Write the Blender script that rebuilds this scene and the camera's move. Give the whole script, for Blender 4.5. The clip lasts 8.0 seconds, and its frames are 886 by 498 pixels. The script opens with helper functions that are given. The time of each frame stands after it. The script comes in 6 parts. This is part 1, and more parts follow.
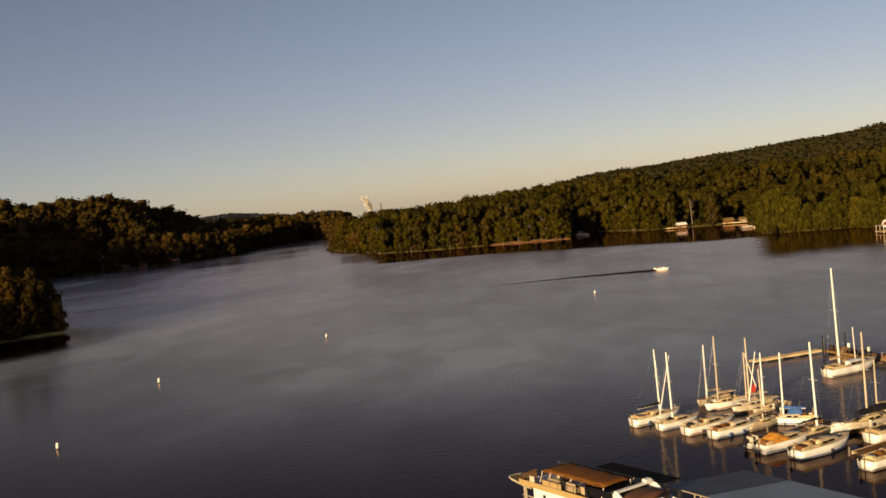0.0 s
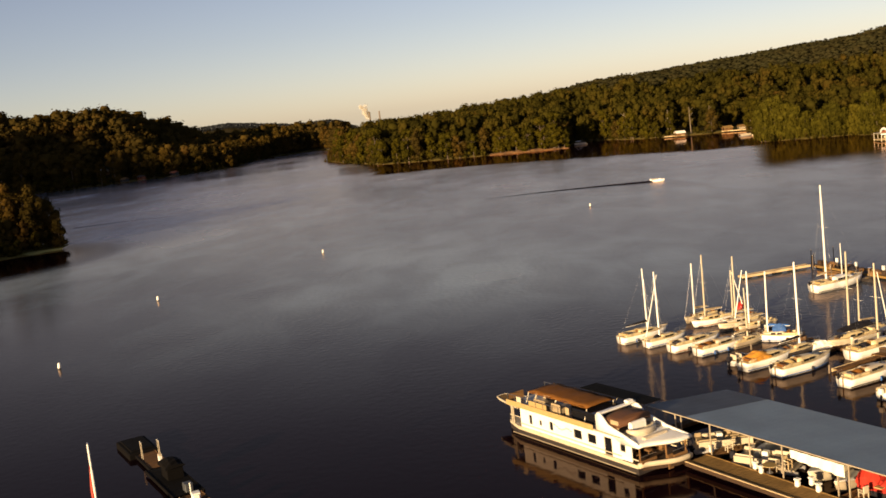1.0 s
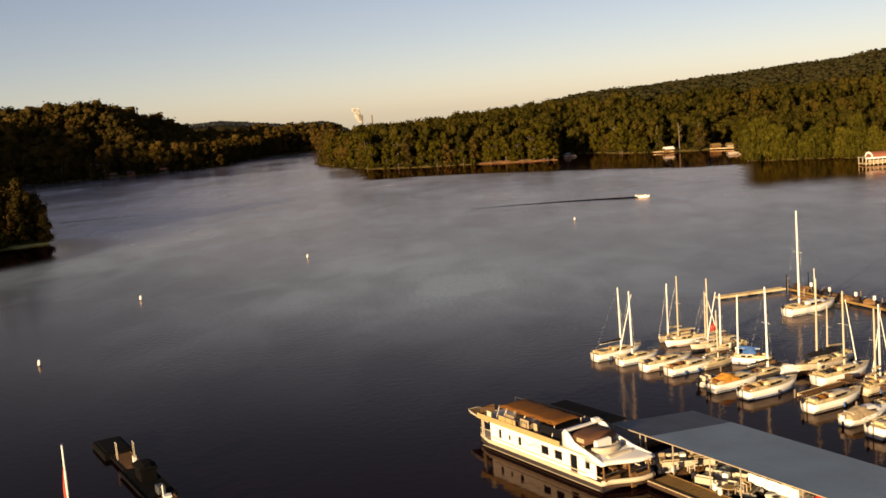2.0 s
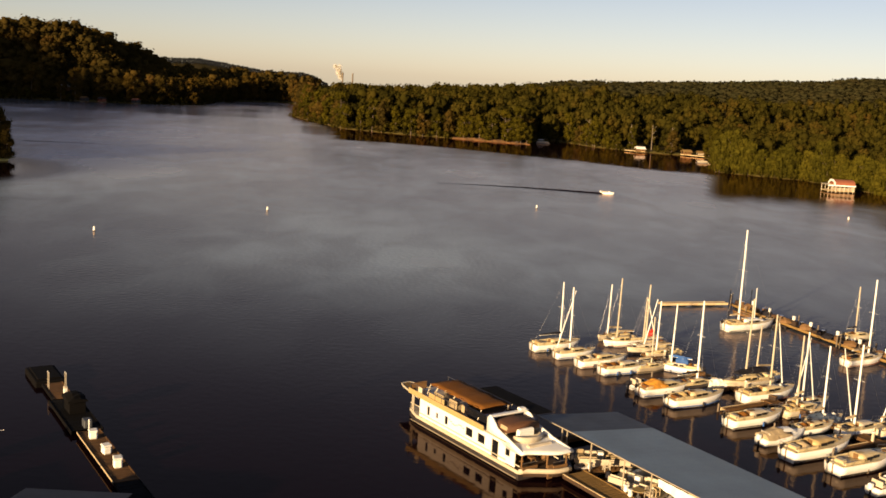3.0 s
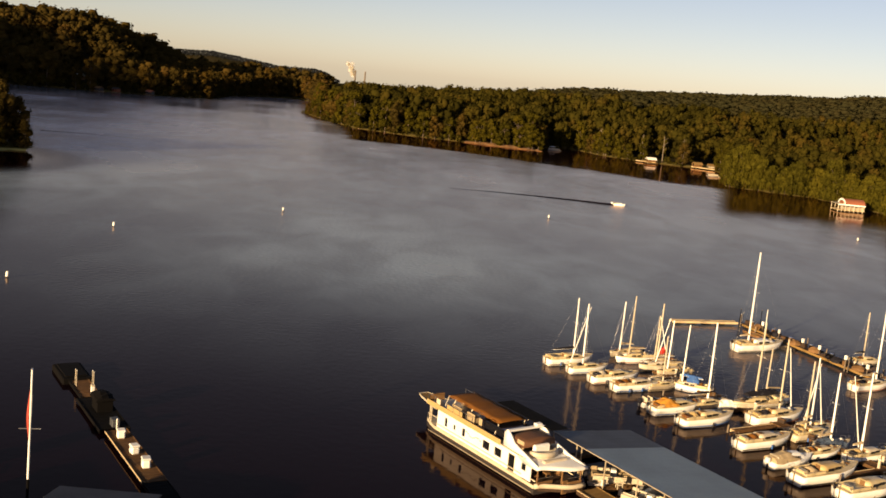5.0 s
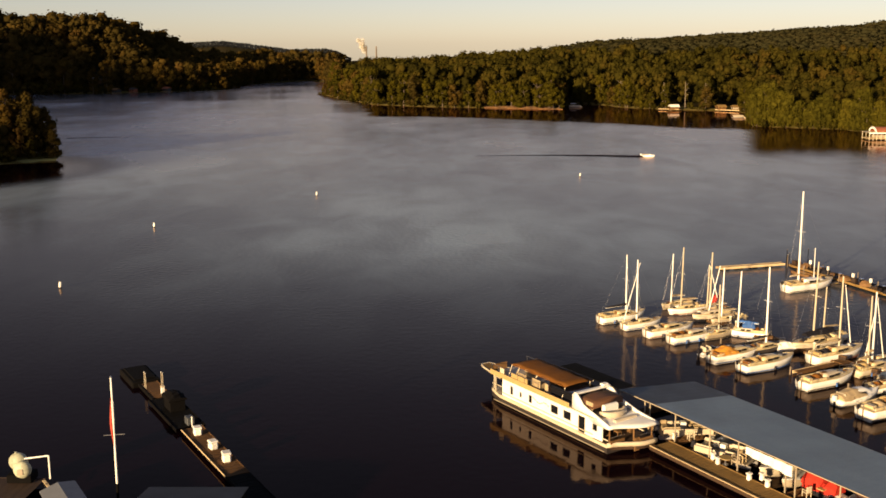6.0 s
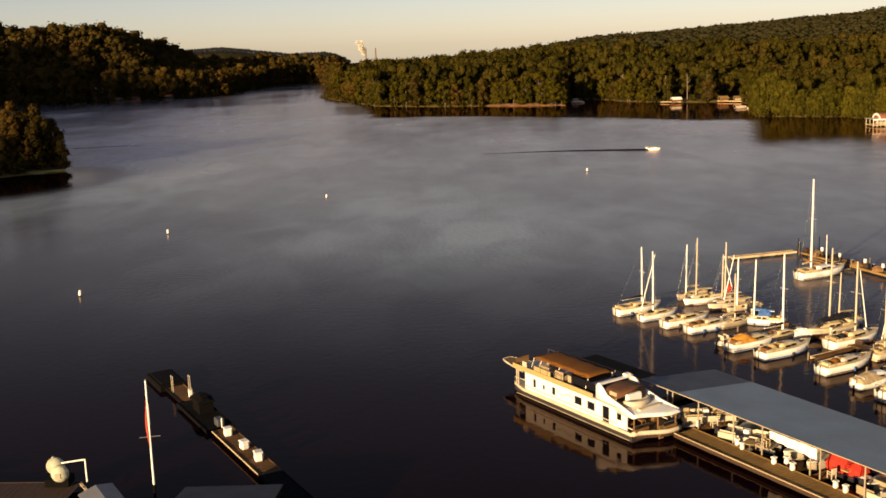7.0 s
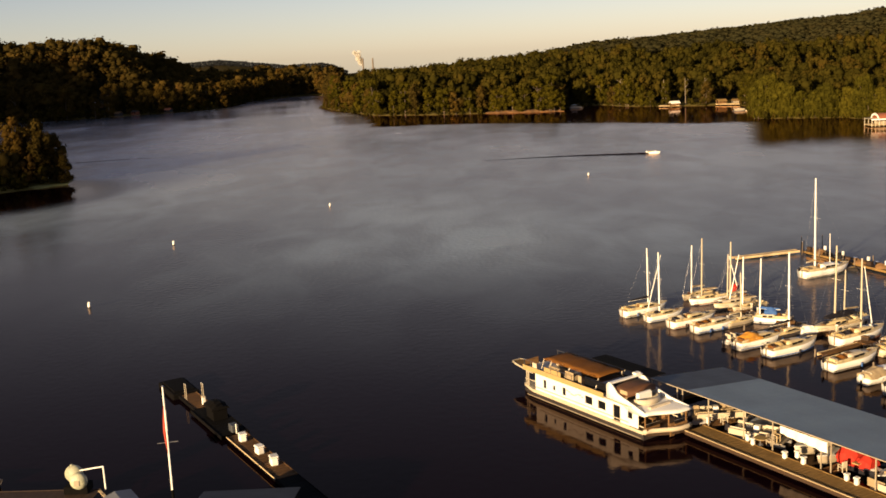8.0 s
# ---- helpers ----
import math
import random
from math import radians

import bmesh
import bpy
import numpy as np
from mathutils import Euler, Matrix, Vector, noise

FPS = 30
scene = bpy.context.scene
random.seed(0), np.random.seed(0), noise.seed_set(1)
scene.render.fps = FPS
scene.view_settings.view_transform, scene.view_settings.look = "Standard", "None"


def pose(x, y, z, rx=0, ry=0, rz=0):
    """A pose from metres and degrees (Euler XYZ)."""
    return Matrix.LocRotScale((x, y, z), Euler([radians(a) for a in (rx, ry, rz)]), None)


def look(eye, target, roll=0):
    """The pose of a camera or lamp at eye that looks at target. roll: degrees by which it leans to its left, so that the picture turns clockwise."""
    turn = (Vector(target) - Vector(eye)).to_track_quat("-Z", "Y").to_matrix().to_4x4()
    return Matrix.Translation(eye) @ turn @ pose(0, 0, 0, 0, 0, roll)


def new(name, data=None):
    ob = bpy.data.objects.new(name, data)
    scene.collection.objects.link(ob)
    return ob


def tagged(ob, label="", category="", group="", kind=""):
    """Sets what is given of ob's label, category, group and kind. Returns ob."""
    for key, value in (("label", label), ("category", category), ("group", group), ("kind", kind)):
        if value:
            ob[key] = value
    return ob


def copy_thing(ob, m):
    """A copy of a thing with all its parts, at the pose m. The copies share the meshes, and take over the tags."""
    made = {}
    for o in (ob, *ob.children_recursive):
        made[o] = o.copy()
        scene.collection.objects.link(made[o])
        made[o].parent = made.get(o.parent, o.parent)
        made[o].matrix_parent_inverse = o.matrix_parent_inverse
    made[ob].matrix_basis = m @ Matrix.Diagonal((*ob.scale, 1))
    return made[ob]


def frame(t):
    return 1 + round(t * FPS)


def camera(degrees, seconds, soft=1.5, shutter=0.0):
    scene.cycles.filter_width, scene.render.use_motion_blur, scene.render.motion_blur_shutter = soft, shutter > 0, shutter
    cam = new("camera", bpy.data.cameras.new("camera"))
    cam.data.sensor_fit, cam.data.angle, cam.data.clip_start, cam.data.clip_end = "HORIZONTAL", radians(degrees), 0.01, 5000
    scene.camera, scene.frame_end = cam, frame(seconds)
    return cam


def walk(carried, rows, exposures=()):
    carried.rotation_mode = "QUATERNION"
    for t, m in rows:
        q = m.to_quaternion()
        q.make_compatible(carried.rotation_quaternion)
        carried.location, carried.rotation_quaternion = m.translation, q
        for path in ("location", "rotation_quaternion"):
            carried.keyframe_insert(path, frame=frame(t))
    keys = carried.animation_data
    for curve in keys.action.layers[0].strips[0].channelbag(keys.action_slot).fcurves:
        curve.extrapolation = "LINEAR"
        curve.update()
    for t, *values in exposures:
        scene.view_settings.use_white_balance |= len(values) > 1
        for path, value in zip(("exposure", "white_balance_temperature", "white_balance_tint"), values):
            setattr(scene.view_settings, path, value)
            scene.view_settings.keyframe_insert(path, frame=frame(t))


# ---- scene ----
# Camera: a small drone drifting over the marina, 34 to 41 m up.
cam = camera(46.93, 8.0, soft=1.62)
walk(cam, [
    (0, look((6.26, 9.90, 33.71), (4.45, 109.76, 28.66), -5.97)),
    (0.5, look((7.31, 9.67, 34.97), (4.46, 108.73, 21.56), -6.70)),
    (1, look((7.90, 8.89, 35.67), (5.07, 107.86, 21.66), -6.56)),
    (1.5, look((8.61, 7.88, 36.32), (5.93, 106.88, 22.49), -6.38)),
    (1.7, look((8.95, 7.55, 36.60), (6.54, 106.60, 23.09), -5.93)),
    (2.8, look((9.99, 5.54, 37.60), (11.36, 104.35, 22.32), 1.86)),
    (3, look((10.33, 5.51, 37.94), (12.39, 104.11, 21.39), 3.45)),
    (3.5, look((10.23, 5.50, 38.46), (13.43, 104.14, 22.30), 6.87)),
    (4, look((9.71, 4.84, 38.82), (13.04, 103.68, 24.06), 8.26)),
    (4.5, look((9.09, 3.67, 39.41), (11.69, 102.54, 24.65), 8.00)),
    (4.7, look((8.72, 3.40, 39.62), (10.97, 102.20, 24.33), 7.29)),
    (5.8, look((5.98, 2.55, 40.50), (5.27, 100.64, 21.04), 0.49)),
    (6, look((5.47, 2.37, 40.54), (4.48, 100.40, 20.78), -0.25)),
    (6.5, look((4.69, 1.67, 40.32), (3.18, 99.65, 20.34), -1.50)),
    (7, look((3.66, 0.71, 40.62), (2.28, 98.72, 20.83), -1.97)),
    (7.5, look((3.26, 0.07, 40.53), (1.86, 98.16, 21.12), -2.43)),
    (8, look((2.65, -0.57, 40.37), (1.30, 97.61, 21.40), -3.01)),
], exposures=[(0.0, -0.45, 6600, 27), (0.2, -0.3, 6600, 27), (0.5, -0.1, 6600, 27), (1.0, 0.0, 6600, 27), (8.0, 0.0, 6600, 27)])

# ---- light ----
SUN_AZ, SUN_EL = radians(215.6), radians(9.2)          # clockwise from +y; low morning sun behind the camera
to_sun = Vector((math.sin(SUN_AZ) * math.cos(SUN_EL), math.cos(SUN_AZ) * math.cos(SUN_EL), math.sin(SUN_EL)))
world = bpy.data.worlds.new("sky")
world.use_nodes = True
scene.world = world
wn = world.node_tree.nodes
sky = wn.new("ShaderNodeTexSky")
sky.sky_type = "NISHITA"
sky.sun_disc = False
sky.sun_elevation, sky.sun_rotation = SUN_EL, SUN_AZ
sky.altitude, sky.air_density, sky.dust_density, sky.ozone_density = 200, 0.7, 0.35, 0.5
haze = wn.new("ShaderNodeHueSaturation")             # thin morning haze: paler, less coloured sky
haze.inputs["Saturation"].default_value = 0.86
world.node_tree.links.new(sky.outputs[0], haze.inputs["Color"])
world.node_tree.links.new(haze.outputs[0], wn["Background"].inputs[0])
wn["Background"].inputs[1].default_value = 0.105
sun = new("sun", bpy.data.lights.new("sun", "SUN"))
sun.data.energy, sun.data.angle, sun.data.color = 10.3, radians(1.6), (1.0, 0.80, 0.41)
sun.matrix_world = look(to_sun * 400, (0, 0, 0))

# ---- materials ----
def nodes_of(name):
    m = bpy.data.materials.new(name)
    m.use_nodes = True
    return m, m.node_tree.nodes, m.node_tree.links, m.node_tree.nodes["Principled BSDF"]


def surface(name, base, other=None, rough=0.6, metal=0.0, scale=2.0, fine=25.0, bump=0.15, stretch=(1, 1, 1), amount=0.6, vary=0.12, island=False):
    """A painted, wooden, metal or cloth surface: two scales of colour noise, roughness that follows it, and a fine bump."""
    m, n, l, p = nodes_of(name)
    tex = n.new("ShaderNodeTexCoord")
    mp = n.new("ShaderNodeMapping")
    mp.inputs["Scale"].default_value = stretch
    l.new(tex.outputs["Object"], mp.inputs["Vector"])
    big, small = n.new("ShaderNodeTexNoise"), n.new("ShaderNodeTexNoise")
    big.inputs["Scale"].default_value, big.inputs["Detail"].default_value = scale, 4
    small.inputs["Scale"].default_value, small.inputs["Detail"].default_value = fine, 3
    for t in (big, small):
        l.new(mp.outputs[0], t.inputs["Vector"])
    ramp = n.new("ShaderNodeValToRGB")
    ramp.color_ramp.elements[0].position, ramp.color_ramp.elements[1].position = 0.35, 0.7
    l.new(big.outputs[0], ramp.inputs[0])
    mix = n.new("ShaderNodeMix")
    mix.data_type = "RGBA"
    dark = other or tuple(c * 0.7 for c in base)
    mix.inputs["A"].default_value, mix.inputs["B"].default_value = (*base, 1), (*dark, 1)
    fac = n.new("ShaderNodeMath")
    fac.operation = "MULTIPLY"
    fac.inputs[1].default_value = amount
    l.new(ramp.outputs[0], fac.inputs[0])
    l.new(fac.outputs[0], mix.inputs["Factor"])
    hsv = n.new("ShaderNodeHueSaturation")
    src = n.new("ShaderNodeNewGeometry") if island else n.new("ShaderNodeObjectInfo")
    rng = n.new("ShaderNodeMapRange")
    rng.inputs["To Min"].default_value, rng.inputs["To Max"].default_value = 1 - vary, 1 + vary
    l.new(src.outputs["Random Per Island" if island else "Random"], rng.inputs["Value"])
    mul = n.new("ShaderNodeMath")
    mul.operation = "MULTIPLY_ADD"
    mul.inputs[1].default_value, mul.inputs[2].default_value = 0.3, -0.15
    l.new(small.outputs[0], mul.inputs[0])
    add = n.new("ShaderNodeMath")
    l.new(rng.outputs[0], add.inputs[0])
    l.new(mul.outputs[0], add.inputs[1])
    l.new(add.outputs[0], hsv.inputs["Value"])
    l.new(mix.outputs["Result"], hsv.inputs["Color"])
    l.new(hsv.outputs[0], p.inputs["Base Color"])
    rr = n.new("ShaderNodeMapRange")
    rr.inputs["To Min"].default_value, rr.inputs["To Max"].default_value = max(rough - 0.12, 0.02), min(rough + 0.12, 1)
    l.new(big.outputs[0], rr.inputs["Value"])
    l.new(rr.outputs[0], p.inputs["Roughness"])
    p.inputs["Metallic"].default_value = metal
    b = n.new("ShaderNodeBump")
    b.inputs["Strength"].default_value, b.inputs["Distance"].default_value = bump, 0.02
    l.new(small.outputs[0], b.inputs["Height"])
    l.new(b.outputs[0], p.inputs["Normal"])
    return m


def foliage(name, tones, scale=0.06, island=True):
    """Leaves: tones chosen by a large noise and by the tree, with leaf-to-leaf change."""
    m, n, l, p = nodes_of(name)
    tex, info, geo = n.new("ShaderNodeTexCoord"), n.new("ShaderNodeObjectInfo"), n.new("ShaderNodeNewGeometry")
    noise_t = n.new("ShaderNodeTexNoise")
    noise_t.inputs["Scale"].default_value, noise_t.inputs["Detail"].default_value = scale, 4
    l.new(tex.outputs["Object"], noise_t.inputs["Vector"])
    a1 = n.new("ShaderNodeMath")
    a1.operation = "MULTIPLY_ADD"
    a1.inputs[1].default_value = 0.5
    if island:
        l.new(info.outputs["Random"], a1.inputs[0])
    else:
        tone = n.new("ShaderNodeAttribute")
        tone.attribute_name = "tree_tone"
        l.new(tone.outputs["Fac"], a1.inputs[0])
    a2 = n.new("ShaderNodeMath")
    a2.operation = "MULTIPLY_ADD"
    a2.inputs[1].default_value = 0.16
    l.new(geo.outputs["Random Per Island"], a2.inputs[0])
    l.new(noise_t.outputs[0], a2.inputs[2])
    l.new(a2.outputs[0], a1.inputs[2])
    sub = n.new("ShaderNodeMath")
    sub.operation = "SUBTRACT"
    sub.inputs[1].default_value = 0.38
    l.new(a1.outputs[0], sub.inputs[0])
    ramp = n.new("ShaderNodeValToRGB")
    e = ramp.color_ramp.elements
    e[0].position, e[1].position = 0.0, 0.95
    e[0].color, e[1].color = (*tones[0], 1), (*tones[-1], 1)
    for k, tone in enumerate(tones[1:-1], 1):
        e.new(0.95 * k / (len(tones) - 1)).color = (*tone, 1)
    l.new(sub.outputs[0], ramp.inputs[0])
    l.new(ramp.outputs[0], p.inputs["Base Color"])
    p.inputs["Roughness"].default_value = 0.75
    p.inputs["Specular IOR Level"].default_value = 0.0
    glow, both = n.new("ShaderNodeBsdfTranslucent"), n.new("ShaderNodeMixShader")   # sun through thin leaves
    both.inputs[0].default_value = 0.3
    l.new(ramp.outputs[0], glow.inputs["Color"])
    l.new(p.outputs[0], both.inputs[1])
    l.new(glow.outputs[0], both.inputs[2])
    l.new(both.outputs[0], n["Material Output"].inputs["Surface"])
    return m


def lake_water():
    """Still lake: dark body, mirror-calm lanes, breeze-ruffled patches, pale sheen in the body colour."""
    m, n, l, p = nodes_of("lake_water")
    tex = n.new("ShaderNodeTexCoord")
    n.remove(p)
    body, gloss, fres, both = n.new("ShaderNodeBsdfDiffuse"), n.new("ShaderNodeBsdfGlossy"), n.new("ShaderNodeFresnel"), n.new("ShaderNodeMixShader")
    fres.inputs["IOR"].default_value = 1.143
    # warm gloss tint, colours the reflected sky
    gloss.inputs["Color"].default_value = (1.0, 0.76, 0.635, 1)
    l.new(fres.outputs[0], both.inputs[0])
    l.new(body.outputs[0], both.inputs[1])
    l.new(gloss.outputs[0], both.inputs[2])
    l.new(both.outputs[0], n["Material Output"].inputs["Surface"])
    patch = n.new("ShaderNodeTexNoise")
    patch.inputs["Scale"].default_value, patch.inputs["Detail"].default_value = 0.02, 5
    mp = n.new("ShaderNodeMapping")
    mp.inputs["Scale"].default_value = (0.6, 0.34, 1)
    l.new(tex.outputs["Object"], mp.inputs["Vector"])
    l.new(mp.outputs[0], patch.inputs["Vector"])
    ramp = n.new("ShaderNodeMapRange")
    ramp.inputs["From Min"].default_value, ramp.inputs["From Max"].default_value = 0.42, 0.62
    l.new(patch.outputs[0], ramp.inputs["Value"])
    # calm fringe along the wooded shores, ruffled open water; also sets the sheen
    calm = n.new("ShaderNodeAttribute")
    calm.attribute_name = "ruffle_sheen"
    ruf = n.new("ShaderNodeMath")
    ruf.operation = "MULTIPLY_ADD"
    ruf.inputs[1].default_value = 0.5
    l.new(ramp.outputs[0], ruf.inputs[0])
    ruf.inputs[2].default_value = 0.5
    amt = n.new("ShaderNodeMath")
    amt.operation = "MULTIPLY"
    l.new(ruf.outputs[0], amt.inputs[0])
    l.new(calm.outputs["Fac"], amt.inputs[1])
    rr = n.new("ShaderNodeMapRange")
    rr.inputs["To Min"].default_value, rr.inputs["To Max"].default_value = 0.06, 0.28
    # dark silty body, with a pale misty sheen of reflected sky painted in patches
    silt_sheen = n.new("ShaderNodeMix")
    silt_sheen.data_type = "RGBA"
    silt_sheen.inputs["A"].default_value, silt_sheen.inputs["B"].default_value = (0.004, 0.0008, 0.002, 1), (0.26, 0.338, 0.405, 1)
    sheen_amount = n.new("ShaderNodeMath")
    sheen_amount.operation = "MULTIPLY"
    l.new(amt.outputs[0], sheen_amount.inputs[0])
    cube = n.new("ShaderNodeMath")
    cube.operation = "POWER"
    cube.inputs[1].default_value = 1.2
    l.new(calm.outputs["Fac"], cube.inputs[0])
    l.new(cube.outputs[0], sheen_amount.inputs[1])
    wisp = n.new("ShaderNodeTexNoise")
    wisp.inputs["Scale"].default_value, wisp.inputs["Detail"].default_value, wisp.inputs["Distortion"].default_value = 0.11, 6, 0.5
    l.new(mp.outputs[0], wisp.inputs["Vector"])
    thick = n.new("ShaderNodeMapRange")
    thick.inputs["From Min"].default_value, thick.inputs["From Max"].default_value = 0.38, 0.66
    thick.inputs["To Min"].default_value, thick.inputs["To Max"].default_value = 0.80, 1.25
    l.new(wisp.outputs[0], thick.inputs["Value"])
    mist_sheen = n.new("ShaderNodeMath")
    mist_sheen.operation = "MULTIPLY"
    l.new(sheen_amount.outputs[0], mist_sheen.inputs[0])
    l.new(thick.outputs[0], mist_sheen.inputs[1])
    l.new(mist_sheen.outputs[0], silt_sheen.inputs["Factor"])
    l.new(silt_sheen.outputs["Result"], body.inputs["Color"])
    l.new(amt.outputs[0], rr.inputs["Value"])
    l.new(rr.outputs[0], gloss.inputs["Roughness"])
    w1, w2 = n.new("ShaderNodeTexNoise"), n.new("ShaderNodeTexNoise")
    w1.inputs["Scale"].default_value, w1.inputs["Detail"].default_value = 0.9, 3
    w2.inputs["Scale"].default_value, w2.inputs["Detail"].default_value = 0.16, 2
    for w in (w1, w2):
        l.new(tex.outputs["Object"], w.inputs["Vector"])
    b1, b2 = n.new("ShaderNodeBump"), n.new("ShaderNodeBump")
    st = n.new("ShaderNodeMapRange")
    st.inputs["To Min"].default_value, st.inputs["To Max"].default_value = 0.09, 1.0
    l.new(amt.outputs[0], st.inputs["Value"])
    l.new(st.outputs[0], b1.inputs["Strength"])
    b1.inputs["Distance"].default_value = 0.12
    b2.inputs["Strength"].default_value, b2.inputs["Distance"].default_value = 0.06, 0.1
    l.new(w1.outputs[0], b1.inputs["Height"])
    l.new(w2.outputs[0], b2.inputs["Height"])
    l.new(b2.outputs[0], b1.inputs["Normal"])
    for s in (body, gloss, fres):
        l.new(b1.outputs[0], s.inputs["Normal"])
    return m


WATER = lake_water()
EARTH = surface("forest_floor", (0.0332, 0.0256, 0.0132), (0.0207, 0.0211, 0.0083), rough=0.95, scale=0.05, fine=0.8, bump=0.6)
# dry grass on the low bank along the water
_n, _l = EARTH.node_tree.nodes, EARTH.node_tree.links
_p = _n["Principled BSDF"]
_p.inputs["Specular IOR Level"].default_value = 0.0
_soil = _p.inputs["Base Color"].links[0].from_socket
_pos, _sep, _rng, _mix = _n.new("ShaderNodeNewGeometry"), _n.new("ShaderNodeSeparateXYZ"), _n.new("ShaderNodeMapRange"), _n.new("ShaderNodeMix")
_mix.data_type = "RGBA"
_rng.inputs["From Min"].default_value, _rng.inputs["From Max"].default_value = 0.9, 1.6
_l.new(_pos.outputs["Position"], _sep.inputs[0])
_l.new(_sep.outputs["Z"], _rng.inputs["Value"])
_l.new(_rng.outputs[0], _mix.inputs["Factor"])
_mix.inputs["A"].default_value = (0.15, 0.115, 0.035, 1)
_l.new(_soil, _mix.inputs["B"])
_l.new(_mix.outputs["Result"], _p.inputs["Base Color"])
GRASS = surface("shore_grass", (0.24, 0.20, 0.05), (0.14, 0.14, 0.035), rough=0.9, scale=0.3, fine=4)
BEACH = surface("red_clay_bank", (0.2509, 0.1167, 0.0331), (0.1107, 0.0565, 0.0207), rough=0.9, scale=0.15, fine=2)
BARK = surface("bark", (0.1181, 0.0828, 0.0579), (0.0664, 0.0452, 0.0331), rough=0.9, scale=1.5, fine=12)
PALE_BARK = surface("pale_bark", (0.1771, 0.1355, 0.0909), (0.1181, 0.0903, 0.0661), rough=0.9, scale=1.0, fine=10)
LEAF_WOODS = foliage("woods_leaves", [(0.016, 0.0135, 0.0035), (0.030, 0.025, 0.0045), (0.048, 0.0385, 0.006), (0.060, 0.042, 0.007), (0.068, 0.037, 0.0075)], 0.022, False)
LEAF_OAK = foliage("brown_oak_leaves", [(0.034, 0.025, 0.007), (0.055, 0.037, 0.009), (0.080, 0.049, 0.011), (0.098, 0.048, 0.013)], 0.022, False)
# flatter, greyer tones: haze on the upper slope is in the colour
LEAF_HILL_HAZE = foliage("hill_haze_leaves", [(0.0325, 0.0298, 0.0129), (0.0368, 0.0332, 0.0137), (0.0412, 0.0349, 0.0137), (0.0454, 0.0341, 0.0129)], 0.012, False)
LEAF_SHORE = foliage("shore_leaves", [(0.024, 0.021, 0.0035), (0.045, 0.037, 0.0045), (0.070, 0.055, 0.005), (0.082, 0.050, 0.006)], 0.15)
LEAF_RUST = foliage("rusty_leaves", [(0.030, 0.022, 0.006), (0.052, 0.035, 0.008), (0.080, 0.048, 0.009), (0.096, 0.046, 0.011)], 0.15)
LEAF_WILLOW = foliage("willow_leaves", [(0.038, 0.034, 0.005), (0.073, 0.062, 0.007), (0.110, 0.086, 0.009)], 0.15)
# blue-grey stands in for distance haze on the far ridge
LEAF_FAR_HAZE = foliage("far_haze_leaves", [(0.0356, 0.0391, 0.044), (0.0429, 0.0464, 0.05)], 0.05, False)
GELCOAT = surface("white_gelcoat", (0.81, 0.79, 0.74), (0.71, 0.66, 0.58), rough=0.3, scale=1.2, fine=18, bump=0.04, amount=0.5, vary=0.05)
IVORY = surface("ivory_gelcoat", (0.60, 0.48, 0.27), (0.44, 0.32, 0.15), rough=0.35, scale=1.2, fine=18, bump=0.04, amount=0.7, vary=0.08)
CREAM = surface("cream_paint", (0.5314, 0.4517, 0.3306), (0.4059, 0.3312, 0.2314), rough=0.4, scale=1.0, fine=14, bump=0.05)
DECK_SAND = surface("sand_deck_paint", (0.42, 0.29, 0.12), (0.31, 0.21, 0.085), rough=0.5, scale=1.4, fine=14, bump=0.05)
TAN_HULL = surface("tan_hull", (0.369, 0.3011, 0.2149), (0.2509, 0.1957, 0.1322), rough=0.4, scale=1.2, fine=12)
DARK_HULL = surface("dark_bottom_paint", (0.0258, 0.0211, 0.0207), (0.0443, 0.0339, 0.0289), rough=0.5)
GLASS = surface("dark_tinted_glass", (0.0089, 0.009, 0.0116), rough=0.08, bump=0.0, vary=0.02)
ALLOY = surface("mast_alloy", (0.86, 0.83, 0.77), (0.74, 0.70, 0.62), rough=0.35, metal=0.0, scale=1.5, fine=10, bump=0.03)
STEEL = surface("stainless_rail", (0.4428, 0.4366, 0.4546), rough=0.3, metal=0.9, bump=0.02)
TEAK = surface("weathered_teak", (0.1919, 0.1016, 0.0413), (0.1181, 0.064, 0.0289), rough=0.7, stretch=(1, 8, 1))
PLANK = surface("weathered_planks", (0.2288, 0.1355, 0.0455), (0.1476, 0.0866, 0.0314), rough=0.85, scale=0.8, fine=20, stretch=(6, 1, 1), bump=0.4, vary=0.22)
# pale plank copy; along kerbs and dock edges it carries the sunlight
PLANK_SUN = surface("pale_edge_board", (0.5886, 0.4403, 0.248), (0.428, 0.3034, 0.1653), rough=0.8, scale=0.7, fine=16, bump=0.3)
for timber in (TEAK, PLANK, PLANK_SUN):
    timber.node_tree.nodes["Principled BSDF"].inputs["Specular IOR Level"].default_value = 0.12
PLANK_DARK = surface("dark_weathered_planks", (0.1402, 0.0715, 0.0289), (0.0701, 0.0376, 0.0165), rough=0.9, scale=0.8, fine=20, stretch=(6, 1, 1), bump=0.4, vary=0.25)
PILE = surface("old_piling", (0.1919, 0.143, 0.0992), (0.0886, 0.0677, 0.0496), rough=0.9, scale=1.2, fine=15, stretch=(1, 1, 0.3), bump=0.5)
# near-black for dark timber; also carries shade on docks, roof lining and porch walls
DARK_TIMBER_SHADE = surface("dark_timber_shade", (0.003, 0.0023, 0.0021), (0.0022, 0.0019, 0.0017), rough=0.95)
DARK_TIMBER_SHADE.node_tree.nodes["Principled BSDF"].inputs["Specular IOR Level"].default_value = 0.1
